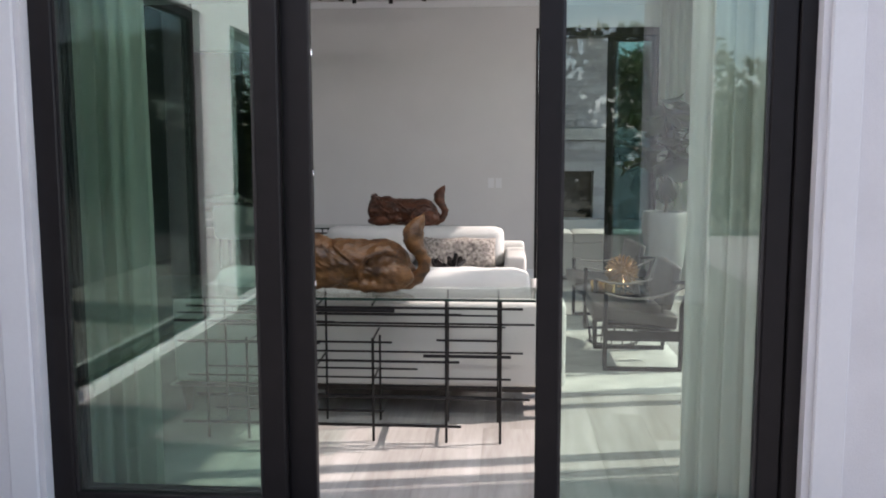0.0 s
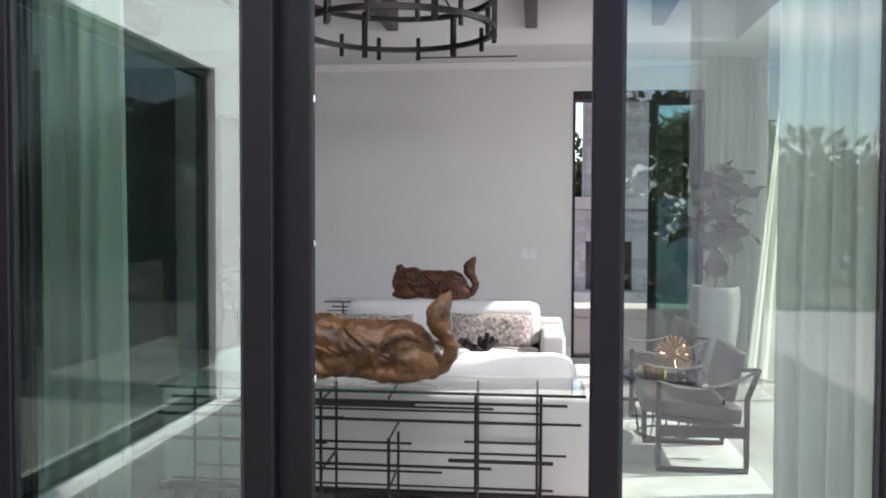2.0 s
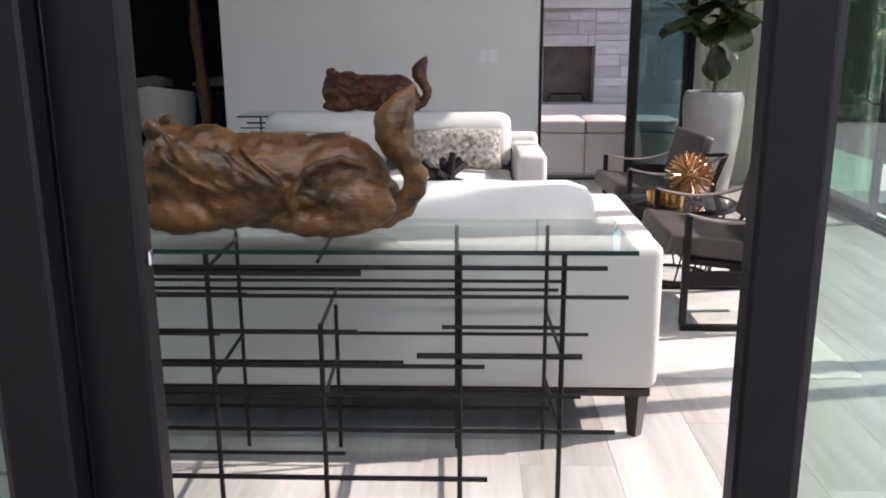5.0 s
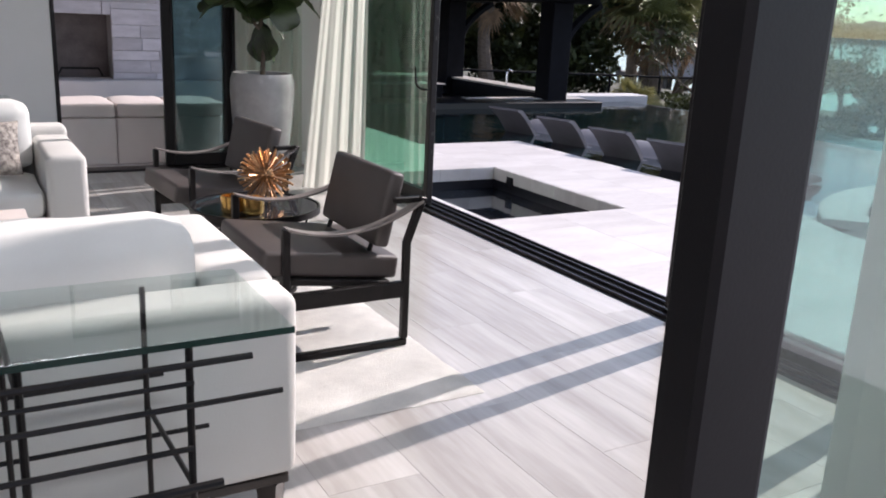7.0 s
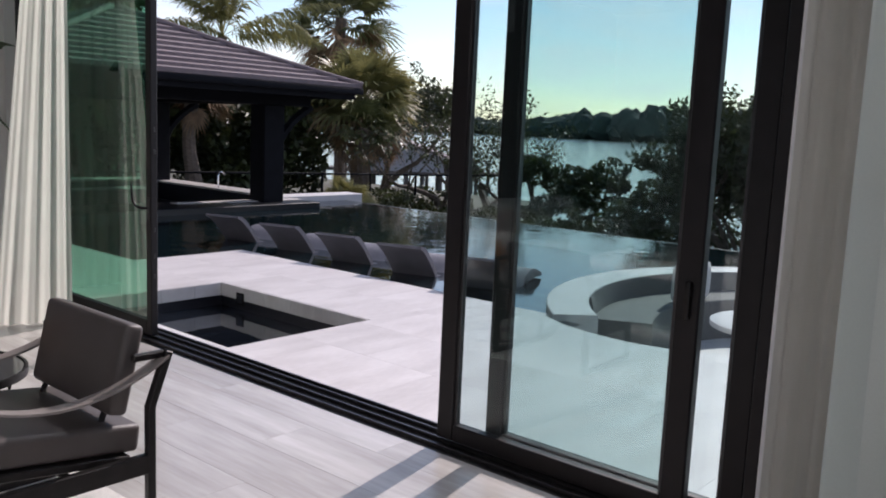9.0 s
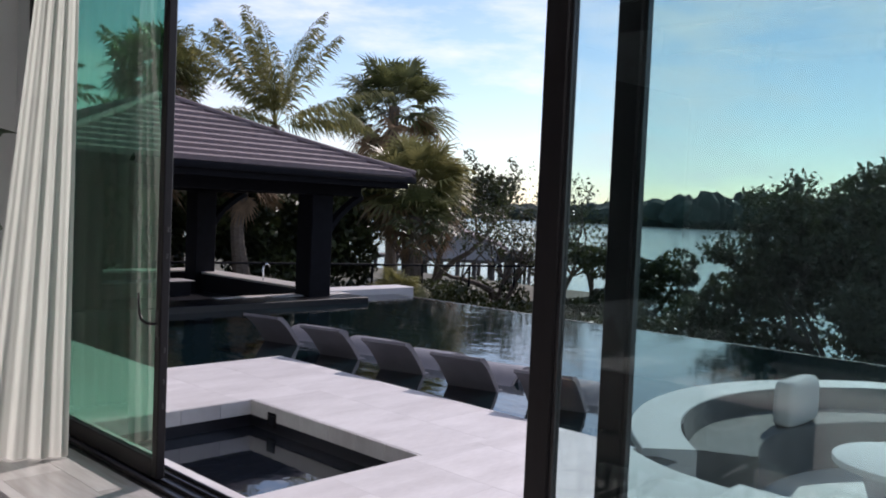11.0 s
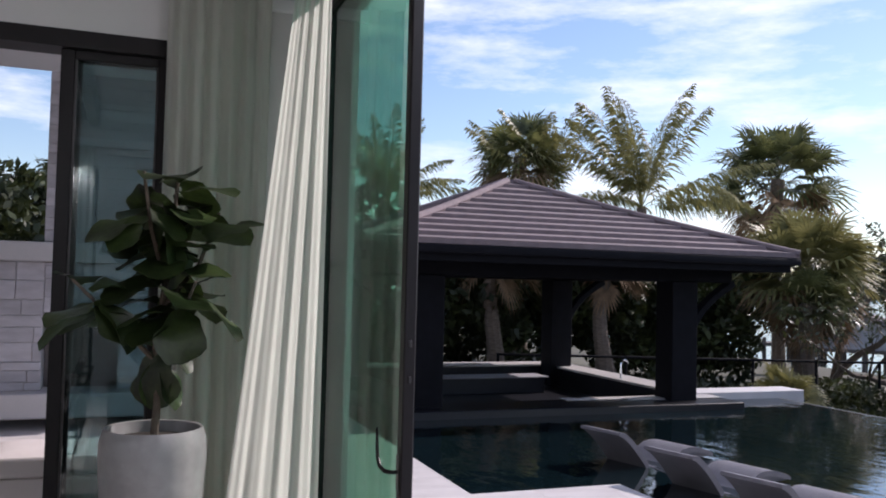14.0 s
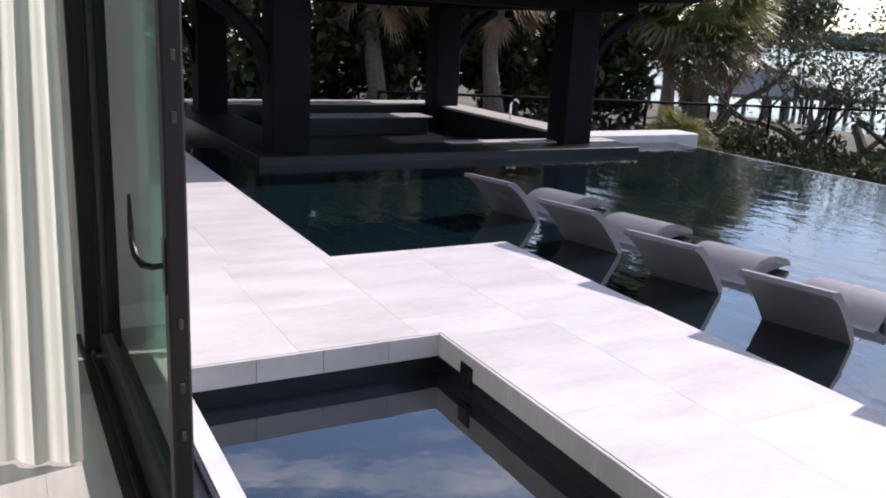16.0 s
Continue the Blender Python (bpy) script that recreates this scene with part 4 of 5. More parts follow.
terrace = structure("pavement", bm, M["grout"], "pale travertine paved pool terrace", "terrace")
entry = structure("entrance_paving", box(-9.0, 3.27, -9.0, 3.279, -0.25, -0.004), M["grout"], "pale paved entrance court", "pavement")
bm = bmesh.new()
x0, x1, y0, y1 = SPA
add_box(bm, x0, x1, y0, y1, -1.0, -0.9)
for a in ((x0 - 0.01, x0 + 0.012, y0, y1), (x1 - 0.012, x1 + 0.01, y0, y1), (x0, x1, y0 - 0.01, y0 + 0.012), (x0, x1, y1 - 0.012, y1 + 0.01)):
    add_box(bm, *a, -0.95, -0.115)
structure("spa_basin", bm, M["bar"], "black tiled sunken spa basin", "spa")
cope = tagged(new("spa_coping"), "travertine edge band of the sunken spa", "coping", kind="structure")
rs = random.Random(3)
for ax, lo, hi, c0, c1 in (("y", y0, y1, x0, x0 + 0.016), ("y", y0, y1, x1 - 0.016, x1), ("x", x0 + 0.017, x1 - 0.017, y0, y0 + 0.016), ("x", x0 + 0.017, x1 - 0.017, y1 - 0.016, y1)):
    u = lo
    while u < hi - 0.01:
        v = min(u + rs.uniform(0.28, 0.34), hi)
        r = (c0, c1, u + 0.001, v - 0.001) if ax == "y" else (u + 0.001, v - 0.001, c0, c1)
        part("edge_tile", box(*r, -0.115, -0.003, 0.001), M["deck"], cope, smooth=False)
        u = v
bm = bmesh.new()
bmesh.ops.create_grid(bm, x_segments=8, y_segments=8, size=0.5, matrix=Matrix.Translation(((x0 + x1) / 2, (y0 + y1) / 2, -0.20)) @ Matrix.Diagonal((x1 - x0 - 0.02, y1 - y0 - 0.02, 1, 1)))
structure("water_spa", bm, M["spa"], "still dark spa water mirroring the sky", "water")
t = thing("skimmer", (x1 - 0.0165, 9.42, -0.10), "small dark square skimmer inlet in the spa wall", "pool fitting")
part("inlet", box(-0.006, 0.0, -0.055, 0.055, -0.06, 0.05, 0.004), M["blackmetal"], t)
part("rim", box(-0.009, -0.0062, -0.035, 0.035, -0.04, 0.03, 0.002), M["bar"], t)

# pool
PIT = (7.90, 5.10)
bm = bmesh.new()
cell = 0.24
cache = {}


def wv(i, j):
    if (i, j) not in cache:
        cache[i, j] = bm.verts.new((min(4.54 + i * cell, 11.56), 2.26 + j * cell, -0.055))
    return cache[i, j]


for i in range(30):
    for j in range(58):
        cx, cy = 4.54 + (i + 0.5) * cell, 2.26 + (j + 0.5) * cell
        if (cx - PIT[0]) ** 2 + (cy - PIT[1]) ** 2 > 2.60 ** 2 and (cx > 5.75 or cy > 11.05):
            bm.faces.new((wv(i, j), wv(i + 1, j), wv(i + 1, j + 1), wv(i, j + 1)))
structure("water_pool", bm, M["pool"], "dark mirror like infinity pool water", "water")
bm = bmesh.new()
add_box(bm, 4.4, 11.60, 7.9, 16.3, -0.45, -0.30)
add_box(bm, 5.93, 11.60, 2.2, 7.9, -0.75, -0.64)
add_box(bm, 11.56, 11.64, 2.2, 15.9, -2.4, -0.058)
add_box(bm, 5.94, 11.56, 2.11, 2.2, -2.4, -0.06)
structure("pool_shell", bm, M["poolshell"], "dark plastered pool shell with vanishing edge", "pool")

# sunken round seating pit
t = tagged(new("seating_pit"), "round sunken seating pit with pale stone rim", "seating pit", kind="structure")
t.matrix_basis = pose(PIT[0], PIT[1], 0)
bm = bmesh.new()
ring = []
for k in range(73):
    a = radians(135.8 - 266 * k / 72)
    ring.append([bm.verts.new((r * math.cos(a), r * math.sin(a), z)) for r, z in ((2.42, -0.62), (2.42, -0.008), (2.428, 0.0), (2.78, 0.0), (2.79, -0.008), (2.79, -0.62))])
for p, q in zip(ring, ring[1:]):
    for k in range(6):
        bm.faces.new((p[k], p[(k + 1) % 6], q[(k + 1) % 6], q[k]))
bm.faces.new(ring[0])
bm.faces.new(ring[-1][::-1])
part("rim_wall", bm, M["deck"], t, "pale travertine rim at deck level")
part("pit_floor", add_lathe(bmesh.new(), [(0.0, -0.60), (2.46, -0.60)], 72), M["deck"], t)
bm = bmesh.new()
bench = []
for k in range(61):
    a = radians(118 - 235 * k / 60)
    bench.append([bm.verts.new((r * math.cos(a), r * math.sin(a), z)) for r, z in ((1.85, -0.598), (1.85, -0.20), (1.86, -0.19), (2.36, -0.19), (2.40, 0.0), (2.418, -0.012), (2.418, -0.598))])
for p, q in zip(bench, bench[1:]):
    for k in range(7):
        bm.faces.new((p[k], p[(k + 1) % 7], q[(k + 1) % 7], q[k]))
bm.faces.new(bench[0])
bm.faces.new(bench[-1][::-1])
part("pit_bench", bm, M["pitstone"], t, "dark stone bench and backrest")


def arc_deck(name, base, cx, cy, r, y0, y1, z0, z1, label, category):
    """Deck slab from the line x = base to a round edge that bows towards -x."""
    bm = bmesh.new()
    n = 24
    rows = []
    for k in range(n + 1):
        y = y0 + (y1 - y0) * k / n
        x = cx - math.sqrt(max(r * r - (y - cy) ** 2, 0))
        rows.append([bm.verts.new(c) for c in ((base, y, z0), (base, y, z1), (x, y, z1), (x, y, z0))])
    for p, q in zip(rows, rows[1:]):
        for k in range(4):
            bm.faces.new((p[k], p[(k + 1) % 4], q[(k + 1) % 4], q[k]))
    bm.faces.new(rows[0])
    bm.faces.new(rows[-1][::-1])
    return structure(name, bm, M["deck"], label, category)


arc_deck("pit_landing_edge", 5.551, 6.985, 6.26, 1.42, 5.442, 7.078, -0.62, -0.001, "rounded travertine deck edge above the pit steps", "terrace")
arc_deck("pit_step", 6.75, 6.985, 6.26, 1.40, 5.46, 6.75, -0.62, -0.34, "pale stone step down into the seating pit", "step")
t = thing("fire_table", (7.28, 5.75, -0.6), "low round white table in the seating pit", "table")
part("tabletop", add_lathe(bmesh.new(), [(0.0, 0.5), (0.50, 0.5), (0.53, 0.51), (0.53, 0.55), (0.51, 0.56), (0.0, 0.56)], 48), M["smooth"], t)
part("pedestal", add_lathe(bmesh.new(), [(0.0, 0.0), (0.32, 0.0), (0.28, 0.25), (0.36, 0.5), (0.0, 0.5)], 32), M["stone"], t)
t = thing("pit_cushion", (8.35, 7.00, -0.189), "pale square outdoor cushion on the pit bench", "cushion")
part("cover", soft_box(-0.30, 0.30, -0.09, 0.09, 0.0, 0.40, 0.06, 0.03), M["bench"], t)


def pool_lounger(at, label):
    """A moulded resin chaise: tilted back, seat at the water, a raised wave for the knees; faces +x."""
    t = thing("pool_lounger", at, label, "lounger", "in-pool loungers")
    w = 0.245

    def slab(pts, th, name, **kw):
        bm = bmesh.new()
        up, lo = [], []
        for i, (x, z) in enumerate(pts):
            a, b = pts[max(i - 1, 0)], pts[min(i + 1, len(pts) - 1)]
            d = Vector((b[0] - a[0], 0, b[1] - a[1])).normalized()
            nx, nz = -d.z, d.x
            k = th * (0.55 if i in (0, len(pts) - 1) else 1)
            for s, lst in ((1, up), (0, lo)):
                lst.append([bm.verts.new((x + nx * k * s, y, z + nz * k * s)) for y in (-w, -w + 0.02, w - 0.02, w)])
        for L in (up, lo):
            for p, q in zip(L, L[1:]):
                for k in range(3):
                    bm.faces.new((p[k], p[k + 1], q[k + 1], q[k]))
        for k in (0, 3):
            for i in range(len(pts) - 1):
                bm.faces.new((up[i][k], up[i + 1][k], lo[i + 1][k], lo[i][k]))
        for i in (0, -1):
            for k in range(3):
                bm.faces.new((up[i][k], up[i][k + 1], lo[i][k + 1], lo[i][k]))
        return part(name, bm, M["lounger"], t, **kw)
    slab([(-0.385, 0.57), (-0.32, 0.54), (-0.245, 0.485), (-0.165, 0.41), (-0.09, 0.33), (-0.03, 0.262), (0.0, 0.215)], 0.05, "backrest")
    slab([(0.0, 0.195), (0.10, 0.205), (0.19, 0.185), (0.27, 0.185), (0.34, 0.225), (0.42, 0.285), (0.51, 0.325), (0.60, 0.335), (0.70, 0.325), (0.80, 0.30), (0.88, 0.278), (0.95, 0.262)], 0.045, "seat_wave")
    part("base", box(-0.03, 0.50, -0.20, 0.20, 0.0, 0.185, 0.02, 2), M["lounger"], t)
    bm = bmesh.new()
    rows = []
    for x, z0, z1 in ((0.50, 0.235, 0.325), (0.60, 0.255, 0.335), (0.70, 0.262, 0.325), (0.80, 0.265, 0.30), (0.90, 0.262, 0.274)):
        rows.append([bm.verts.new((x, y, z)) for y, z in ((-w + 0.02, z0), (w - 0.02, z0), (w - 0.004, z1), (-w + 0.004, z1))])
    for p, q in zip(rows, rows[1:]):
        for k in range(4):
            bm.faces.new((p[k], p[(k + 1) % 4], q[(k + 1) % 4], q[k]))
    bm.faces.new(rows[0])
    bm.faces.new(rows[-1][::-1])
    part("knee_underside", bm, M["lounger"], t)
    return t


pl = pool_lounger((6.58, 9.18, -0.30), "grey moulded resin lounger standing in shallow pool water")
pl.matrix_basis = pose(6.56, 9.18, -0.30, 0, 0, 16)
for x, y, a in ((6.55, 10.10, 16), (6.55, 11.06, 15), (6.55, 12.11, 15), (6.56, 8.24, 17)):
    copy_thing(pl, pose(x, y, -0.30, 0, 0, a))

# ---- pavilion with swim-up bar ----
t = thing("pavilion", (7.60, 17.2, -0.3), "dark timber pool pavilion with hipped tile roof", "pavilion")
ORG = Vector((7.60, 17.2, -0.3))
PX, PYN, PYF = (5.60, 9.41), 15.35, 18.95
for x in PX:
    for y in (PYN, PYF):
        part("post", box(x - 0.21 - ORG.x, x + 0.21 - ORG.x, y - 0.20 - ORG.y, y + 0.20 - ORG.y, 0.0, 2.0, 0.01), M["dark"], t)
for y in (PYN, PYF):
    part("beam", box(4.6 - ORG.x, 10.25 - ORG.x, y - 0.15 - ORG.y, y + 0.15 - ORG.y, 2.0, 2.26, 0.01), M["dark"], t)
for x in PX:
    part("beam", box(x - 0.15 - ORG.x, x + 0.15 - ORG.x, PYN + 0.151 - ORG.y, PYF - 0.151 - ORG.y, 2.0, 2.25, 0.01), M["dark"], t)
for x, s in ((PX[0], -1), (PX[1], 1)):
    for y in (PYN, PYF):
        pts = [(x + s * (0.19 + 0.75 * u ** 1.7) - ORG.x, y - ORG.y, 1.05 + 0.95 * u ** 0.75) for u in [k / 7 for k in range(8)]]
        part("bracket", add_tube(bmesh.new(), pts, 0.085, 6), M["dark"], t, "curved timber bracket")
EX, EY, EZ, AZ = 3.02, 2.75, 2.36, 3.48      # half plan of the eaves, eave and apex height over the base
part("soffit", box(-EX + 0.04, EX - 0.04, -EY + 0.04, EY - 0.04, 2.262, 2.30), M["dark"], t)
bm = bmesh.new()
for a in ((-EX, EX, -EY, -EY + 0.05), (-EX, EX, EY - 0.05, EY), (-EX, -EX + 0.05, -EY + 0.05, EY - 0.05), (EX - 0.05, EX, -EY + 0.05, EY - 0.05)):
    add_box(bm, *a, 2.16, 2.35, 0.006)
part("fascia", bm, M["dark"], t)
bm = bmesh.new()
add_box(bm, -EX - 0.10, EX + 0.10, -EY - 0.10, -EY - 0.001, 2.25, 2.355, 0.02, 2)
add_box(bm, EX + 0.001, EX + 0.10, -EY, EY, 2.25, 2.355, 0.02, 2)
part("gutter", bm, M["dark"], t)
roof = part("roof", box(-EX + 0.06, EX - 0.06, -EY + 0.06, EY - 0.06, 2.301, 2.33), M["dark"], t)
NC = 11


def lift(u):
    """Height of the roof at u from eave (0) to apex (1), slightly bell-cast."""
    return EZ + (AZ - EZ) * (0.86 * u + 0.14 * u * u)


for c in range(NC):
    u0, u1 = c / NC, (c + 1.12) / NC
    u1 = min(u1, 0.995)
    z0, z1 = lift(u0), lift(u1)
    for side in range(4):
        hx, hy = (EX + 0.08, EY + 0.08) if side % 2 == 0 else (EY + 0.08, EX + 0.08)
        bm = bmesh.new()
        a0, a1, b0, b1 = hx * (1 - u0), hx * (1 - u1), hy * (1 - u0), hy * (1 - u1)
        th = 0.07
        top = [bm.verts.new(p) for p in ((-a0, -b0, z0 + th), (a0, -b0, z0 + th), (a1, -b1, z1 + 0.012), (-a1, -b1, z1 + 0.012))]
        low = [bm.verts.new(p) for p in ((-a0, -b0, z0), (a0, -b0, z0), (a1, -b1, z1 - 0.03), (-a1, -b1, z1 - 0.03))]
        bm.faces.new(top)
        bm.faces.new(low[::-1])
        for k in range(4):
            bm.faces.new((top[k], low[k], low[(k + 1) % 4], top[(k + 1) % 4]))
        bmesh.ops.rotate(bm, verts=bm.verts, matrix=Matrix.Rotation(side * math.pi / 2, 3, "Z"))
        part("tile_course", bm, M["roof"], roof, smooth=False)
for sx in (-1, 1):
    for sy in (-1, 1):
        bm = bmesh.new()
        pts = [(sx * (EX + 0.08) * (1 - u), sy * (EY + 0.08) * (1 - u), lift(u) + 0.055) for u in [k * 0.098 for k in range(11)]]
        add_tube(bm, pts, 0.055, 8)
        part("hip_cap", bm, M["roof"], roof)

t = thing("swim_up_bar", (7.5, 17.1, -0.3), "sunken swim-up bar with black stone face", "bar")
for n, a, mm in (("bar_front", (-2.35, 2.70, -2.25, -1.50, 0.0, 0.34), "bar"), ("bar_arm", (-2.35, -1.60, -1.495, 2.1, 0.0, 0.34), "bar"), ("bar_top", (1.10, 2.66, -1.80, -1.49, 0.342, 0.36), "counter"), ("bar_top", (0.20, 1.095, -1.68, -1.49, 0.342, 0.36), "counter"),
                 ("side_counter", (1.86, 2.30, -1.45, 2.1, 0.0, 0.42), "bar"), ("side_top", (1.83, 2.33, -1.45, 2.12, 0.422, 0.46), "counter"), ("back_counter", (-2.1, 2.3, 2.15, 2.6, 0.0, 0.42), "bar"), ("back_top", (-2.13, 2.33, 2.13, 2.63, 0.422, 0.46), "counter"),
                 ("inner_floor", (-1.595, 1.85, -1.49, 2.1, 0.0, 0.10), "bar"), ("island", (-1.1, 1.2, 0.9, 1.3, 0.10, 0.36), "bar"), ("island_top", (-1.15, 1.25, 0.85, 1.35, 0.361, 0.38), "siding")):
    part(n, box(*a, 0.008), M[mm], t)
t = thing("bar_tap", (9.42, 16.80, 0.16), "small chrome gooseneck tap on the bar", "tap")
part("spout", add_tube(bmesh.new(), [(0.0, 0, 0), (0, 0, 0.22), (0.02, 0, 0.28), (0.07, 0, 0.30), (0.12, 0, 0.27), (0.13, 0, 0.22)], 0.014, 8), M["chrome"], t)
structure("pool_end_wall", box(9.95, 12.1, 15.75, 16.25, -2.4, 0.06, 0.01), M["smooth"], "low pale stone wall closing the pool end", "wall")
t = thing("garden_fence", (9.0, 20.6, -0.3), "low dark rail behind the pavilion", "fence")
for k in range(9):
    part("post", rod((k * 1.2, -k * 0.42, 0), (k * 1.2, -k * 0.42, 0.55), 0.03, 6), M["dark"], t)
part("rail", rod((0, 0, 0.52), (9.6, -3.36, 0.52), 0.025, 6), M["dark"], t)

# ---- outdoor fireplace ----
t = thing("outdoor_fireplace", (1.61, 15.0, -0.384), "tall outdoor fireplace of split grey stone", "fireplace")
t.matrix_basis = pose(1.61, 15.0, -0.384) @ Matrix.Diagonal((1.254, 1.1, 1.254, 1))
body = part("chimney_body", box(-0.31, 0.62, 0.03, 0.9, 1.85, 4.6, 0.01), M["grout"], t)
wall = part("hearth_body", box(-0.9, 1.6, 0.40, 0.95, 0.0, 1.66), M["grout"], t)
part("mantel", box(-0.92, 1.62, -0.06, 0.9, 1.68, 1.845, 0.01), M["smooth"], t, "smooth pale stone mantel slab")
part("hearth_slab", box(-0.92, 1.62, -0.25, 0.395, 0.40, 0.60, 0.01), M["smooth"], t)
part("firebox", box(-0.29, 0.30, 0.30, 0.395, 0.601, 1.25), M["soot"], t)
for a in ((-0.9, -0.295, 0.035, 0.395, 0.601, 1.675), (0.305, 1.6, 0.035, 0.395, 0.601, 1.675), (-0.295, 0.305, 0.035, 0.395, 1.255, 1.675)):
    part("firebox_surround", box(*a), M["grout"], t)
part("grate", add_tube(bmesh.new(), [(-0.22, 0.18, 0.62), (-0.18, 0.18, 0.70), (0.18, 0.18, 0.70), (0.22, 0.18, 0.62)], 0.012, 6), M["blackmetal"], t)
rs = random.Random(21)


def stones(parent, x0, x1, z0, z1, y):
    z = z0
    while z < z1 - 0.02:
        h = min(rs.choice((0.07, 0.10, 0.13, 0.16)), z1 - z)
        x = x0
        while x < x1 - 0.02:
            w = min(rs.uniform(0.22, 0.55), x1 - x)
            d = rs.uniform(0.012, 0.034)
            part("stone", box(x + 0.002, x + w - 0.002, y - d, y - 0.001, z + 0.002, z + h - 0.002, 0.004), M["stone"], parent, smooth=False)
            x += w
        z += h


stones(body, -0.31, 0.62, 1.85, 4.6, 0.03)
stones(wall, -0.9, -0.295, 0.60, 1.675, 0.034)
stones(wall, 0.305, 1.6, 0.60, 1.675, 0.034)
stones(wall, -0.295, 0.305, 1.255, 1.675, 0.034)
for k in range(3):
    s = thing("garden_bench", (0.86 + 0.47 * k, 10.95, 0.0), "pale canvas covered outdoor bench block", "bench", "garden bench blocks")
    part("cushion", soft_box(-0.01, 0.455, -0.30, 0.30, 0.40, 0.53, 0.03, 0.008, k), M["bench"], s)
    part("base", box(-0.01, 0.455, -0.30, 0.30, 0.0, 0.399, 0.012, 2), M["bench"], s)

# ---- ground, sea, distance ----
structure("ground", box(-3000, 3000, -3000, 3000, -6.0, -4.0), M["ground"], "ground sheet reaching the horizon", "ground")
bm = bmesh.new()
add_box(bm, -60, 12.6, 16.3, 70, -4.0, -0.34)
add_box(bm, 12.6, 24.0, 19.0, 50, -4.0, -0.9)
add_box(bm, -60, -9.0, -40, 16.3, -4.0, -0.34)
add_box(bm, -9.0, 14.0, -40, -9.0, -4.0, -0.34)
add_box(bm, 11.65, 18.5, 4.0, 19.0, -4.0, -1.9)
structure("garden_ground", bm, M["ground"], "dark planted garden soil round the terrace", "ground")
bm = bmesh.new()
bmesh.ops.create_grid(bm, x_segments=4, y_segments=4, size=2500, matrix=Matrix.Translation((0, 0, -2.5)))
structure("water_sea", bm, M["sea"], "broad bay of grey green water", "water")


def clumps(name, centres, radii, material, label, category, subdiv=2):
    """Many uneven leafy mounds joined into one far wood."""
    g = bmesh.new()
    bmesh.ops.create_icosphere(g, subdivisions=subdiv, radius=1.0)
    V0 = [v.co.copy() for v in g.verts]
    F0 = np.array([[v.index for v in f.verts] for f in g.faces])
    g.free()
    vs, fs = [], []
    for n, (c, r) in enumerate(zip(centres, radii)):
        for v in V0:
            k = 1 + 0.3 * noise.noise(v * 2.1 + Vector(c) * 0.37)
            vs.append((c[0] + v.x * r[0] * k, c[1] + v.y * r[0] * k, c[2] + v.z * r[1] * k))
        fs.append(F0 + n * len(V0))
    ob = part_mesh(name, vs, np.concatenate(fs).tolist(), material)
    return tagged(ob, label, category, kind="stuff")


rs = random.Random(31)
cs, rr = [], []
for k in range(1500):
    a = radians(28 + 92 * k / 1500)
    D = 600 + 60 * math.sin(k * 0.02) + rs.uniform(0, 60)
    near = 0.6 + 0.55 * min(1.0, max(0.0, (math.degrees(a) - 54) / 9))
    h = near * (17 + 6 * noise.noise((k * 0.02, 3, 0)) + rs.uniform(-3, 4))
    cs.append((D * math.sin(a), D * math.cos(a), -2.5 + h * 0.5))
    rr.append((rs.uniform(4, 10), h * rs.uniform(0.42, 0.58)))
clumps("far_woods", cs, rr, M["hazed_wood"], "low wooded island shore across the bay", "woods", 2)

t = thing("boathouse", (35.1, 36.4, -3.4), "grey boathouse with low gabled roof on timber pilings", "boathouse", rz=-47)
GAB = ((-3.0, 2.30), (2.25, 2.30), (2.25, 3.10), (-0.35, 3.95), (-3.0, 3.10))
bm = bmesh.new()
fr, bk = [bm.verts.new((x, 0.0, z)) for x, z in GAB], [bm.verts.new((x, 7.0, z)) for x, z in GAB]
bm.faces.new(fr[::-1])
bm.faces.new(bk)
for k in range(5):
    bm.faces.new((fr[k], fr[(k + 1) % 5], bk[(k + 1) % 5], bk[k]))
part("wall", bm, M["siding"], t, smooth=False)
for x0, z0, x1, z1 in ((-3.6, 2.93, -0.35, 3.98), (-0.35, 3.98, 2.85, 2.93)):
    bm = bmesh.new()
    vs = [bm.verts.new((x, y, z)) for y in (-0.5, 7.4) for x, z in ((x0, z0), (x1, z1), (x1, z1 + 0.16), (x0, z0 + 0.16))]
    for f in ((0, 1, 2, 3), (7, 6, 5, 4), (0, 4, 5, 1), (1, 5, 6, 2), (2, 6, 7, 3), (3, 7, 4, 0)):
        bm.faces.new([vs[i] for i in f])
    part("roof", bm, M["roof"], t, smooth=False)
part("floor_beam", box(-3.1, 2.4, -0.1, 7.0, 2.12, 2.298, 0.02), M["timber"], t)
part("lean_to", box(2.30, 4.3, 0.5, 6.0, 2.35, 2.75, 0.03), M["charcoal"], t, "dark lean-to beside the boathouse")
for i in range(8):
    for y in (0.1, 3.4, 6.8):
        part("piling", rod((-2.9 + i * 1.0, y, 0.0), (-2.9 + i * 1.0, y, 2.2), 0.10, 7), M["timber"], t)
t = thing("dock", (41.5, 43.0, -3.4), "grey timber dock on dark pilings", "dock", rz=-47)
part("deck", box(-5.0, 8.0, -1.0, 1.0, 1.75, 1.95), M["timber"], t)
for i in range(10):
    part("piling", rod((-4.8 + i * 1.35, -0.8, 0.0), (-4.8 + i * 1.35, -0.8, 2.25), 0.12, 7), M["timber"], t)


# ---- trees ----
def fan_palm(at, h, R, n, seed, label, material="fan", blades=22):
    rnd = random.Random(seed)
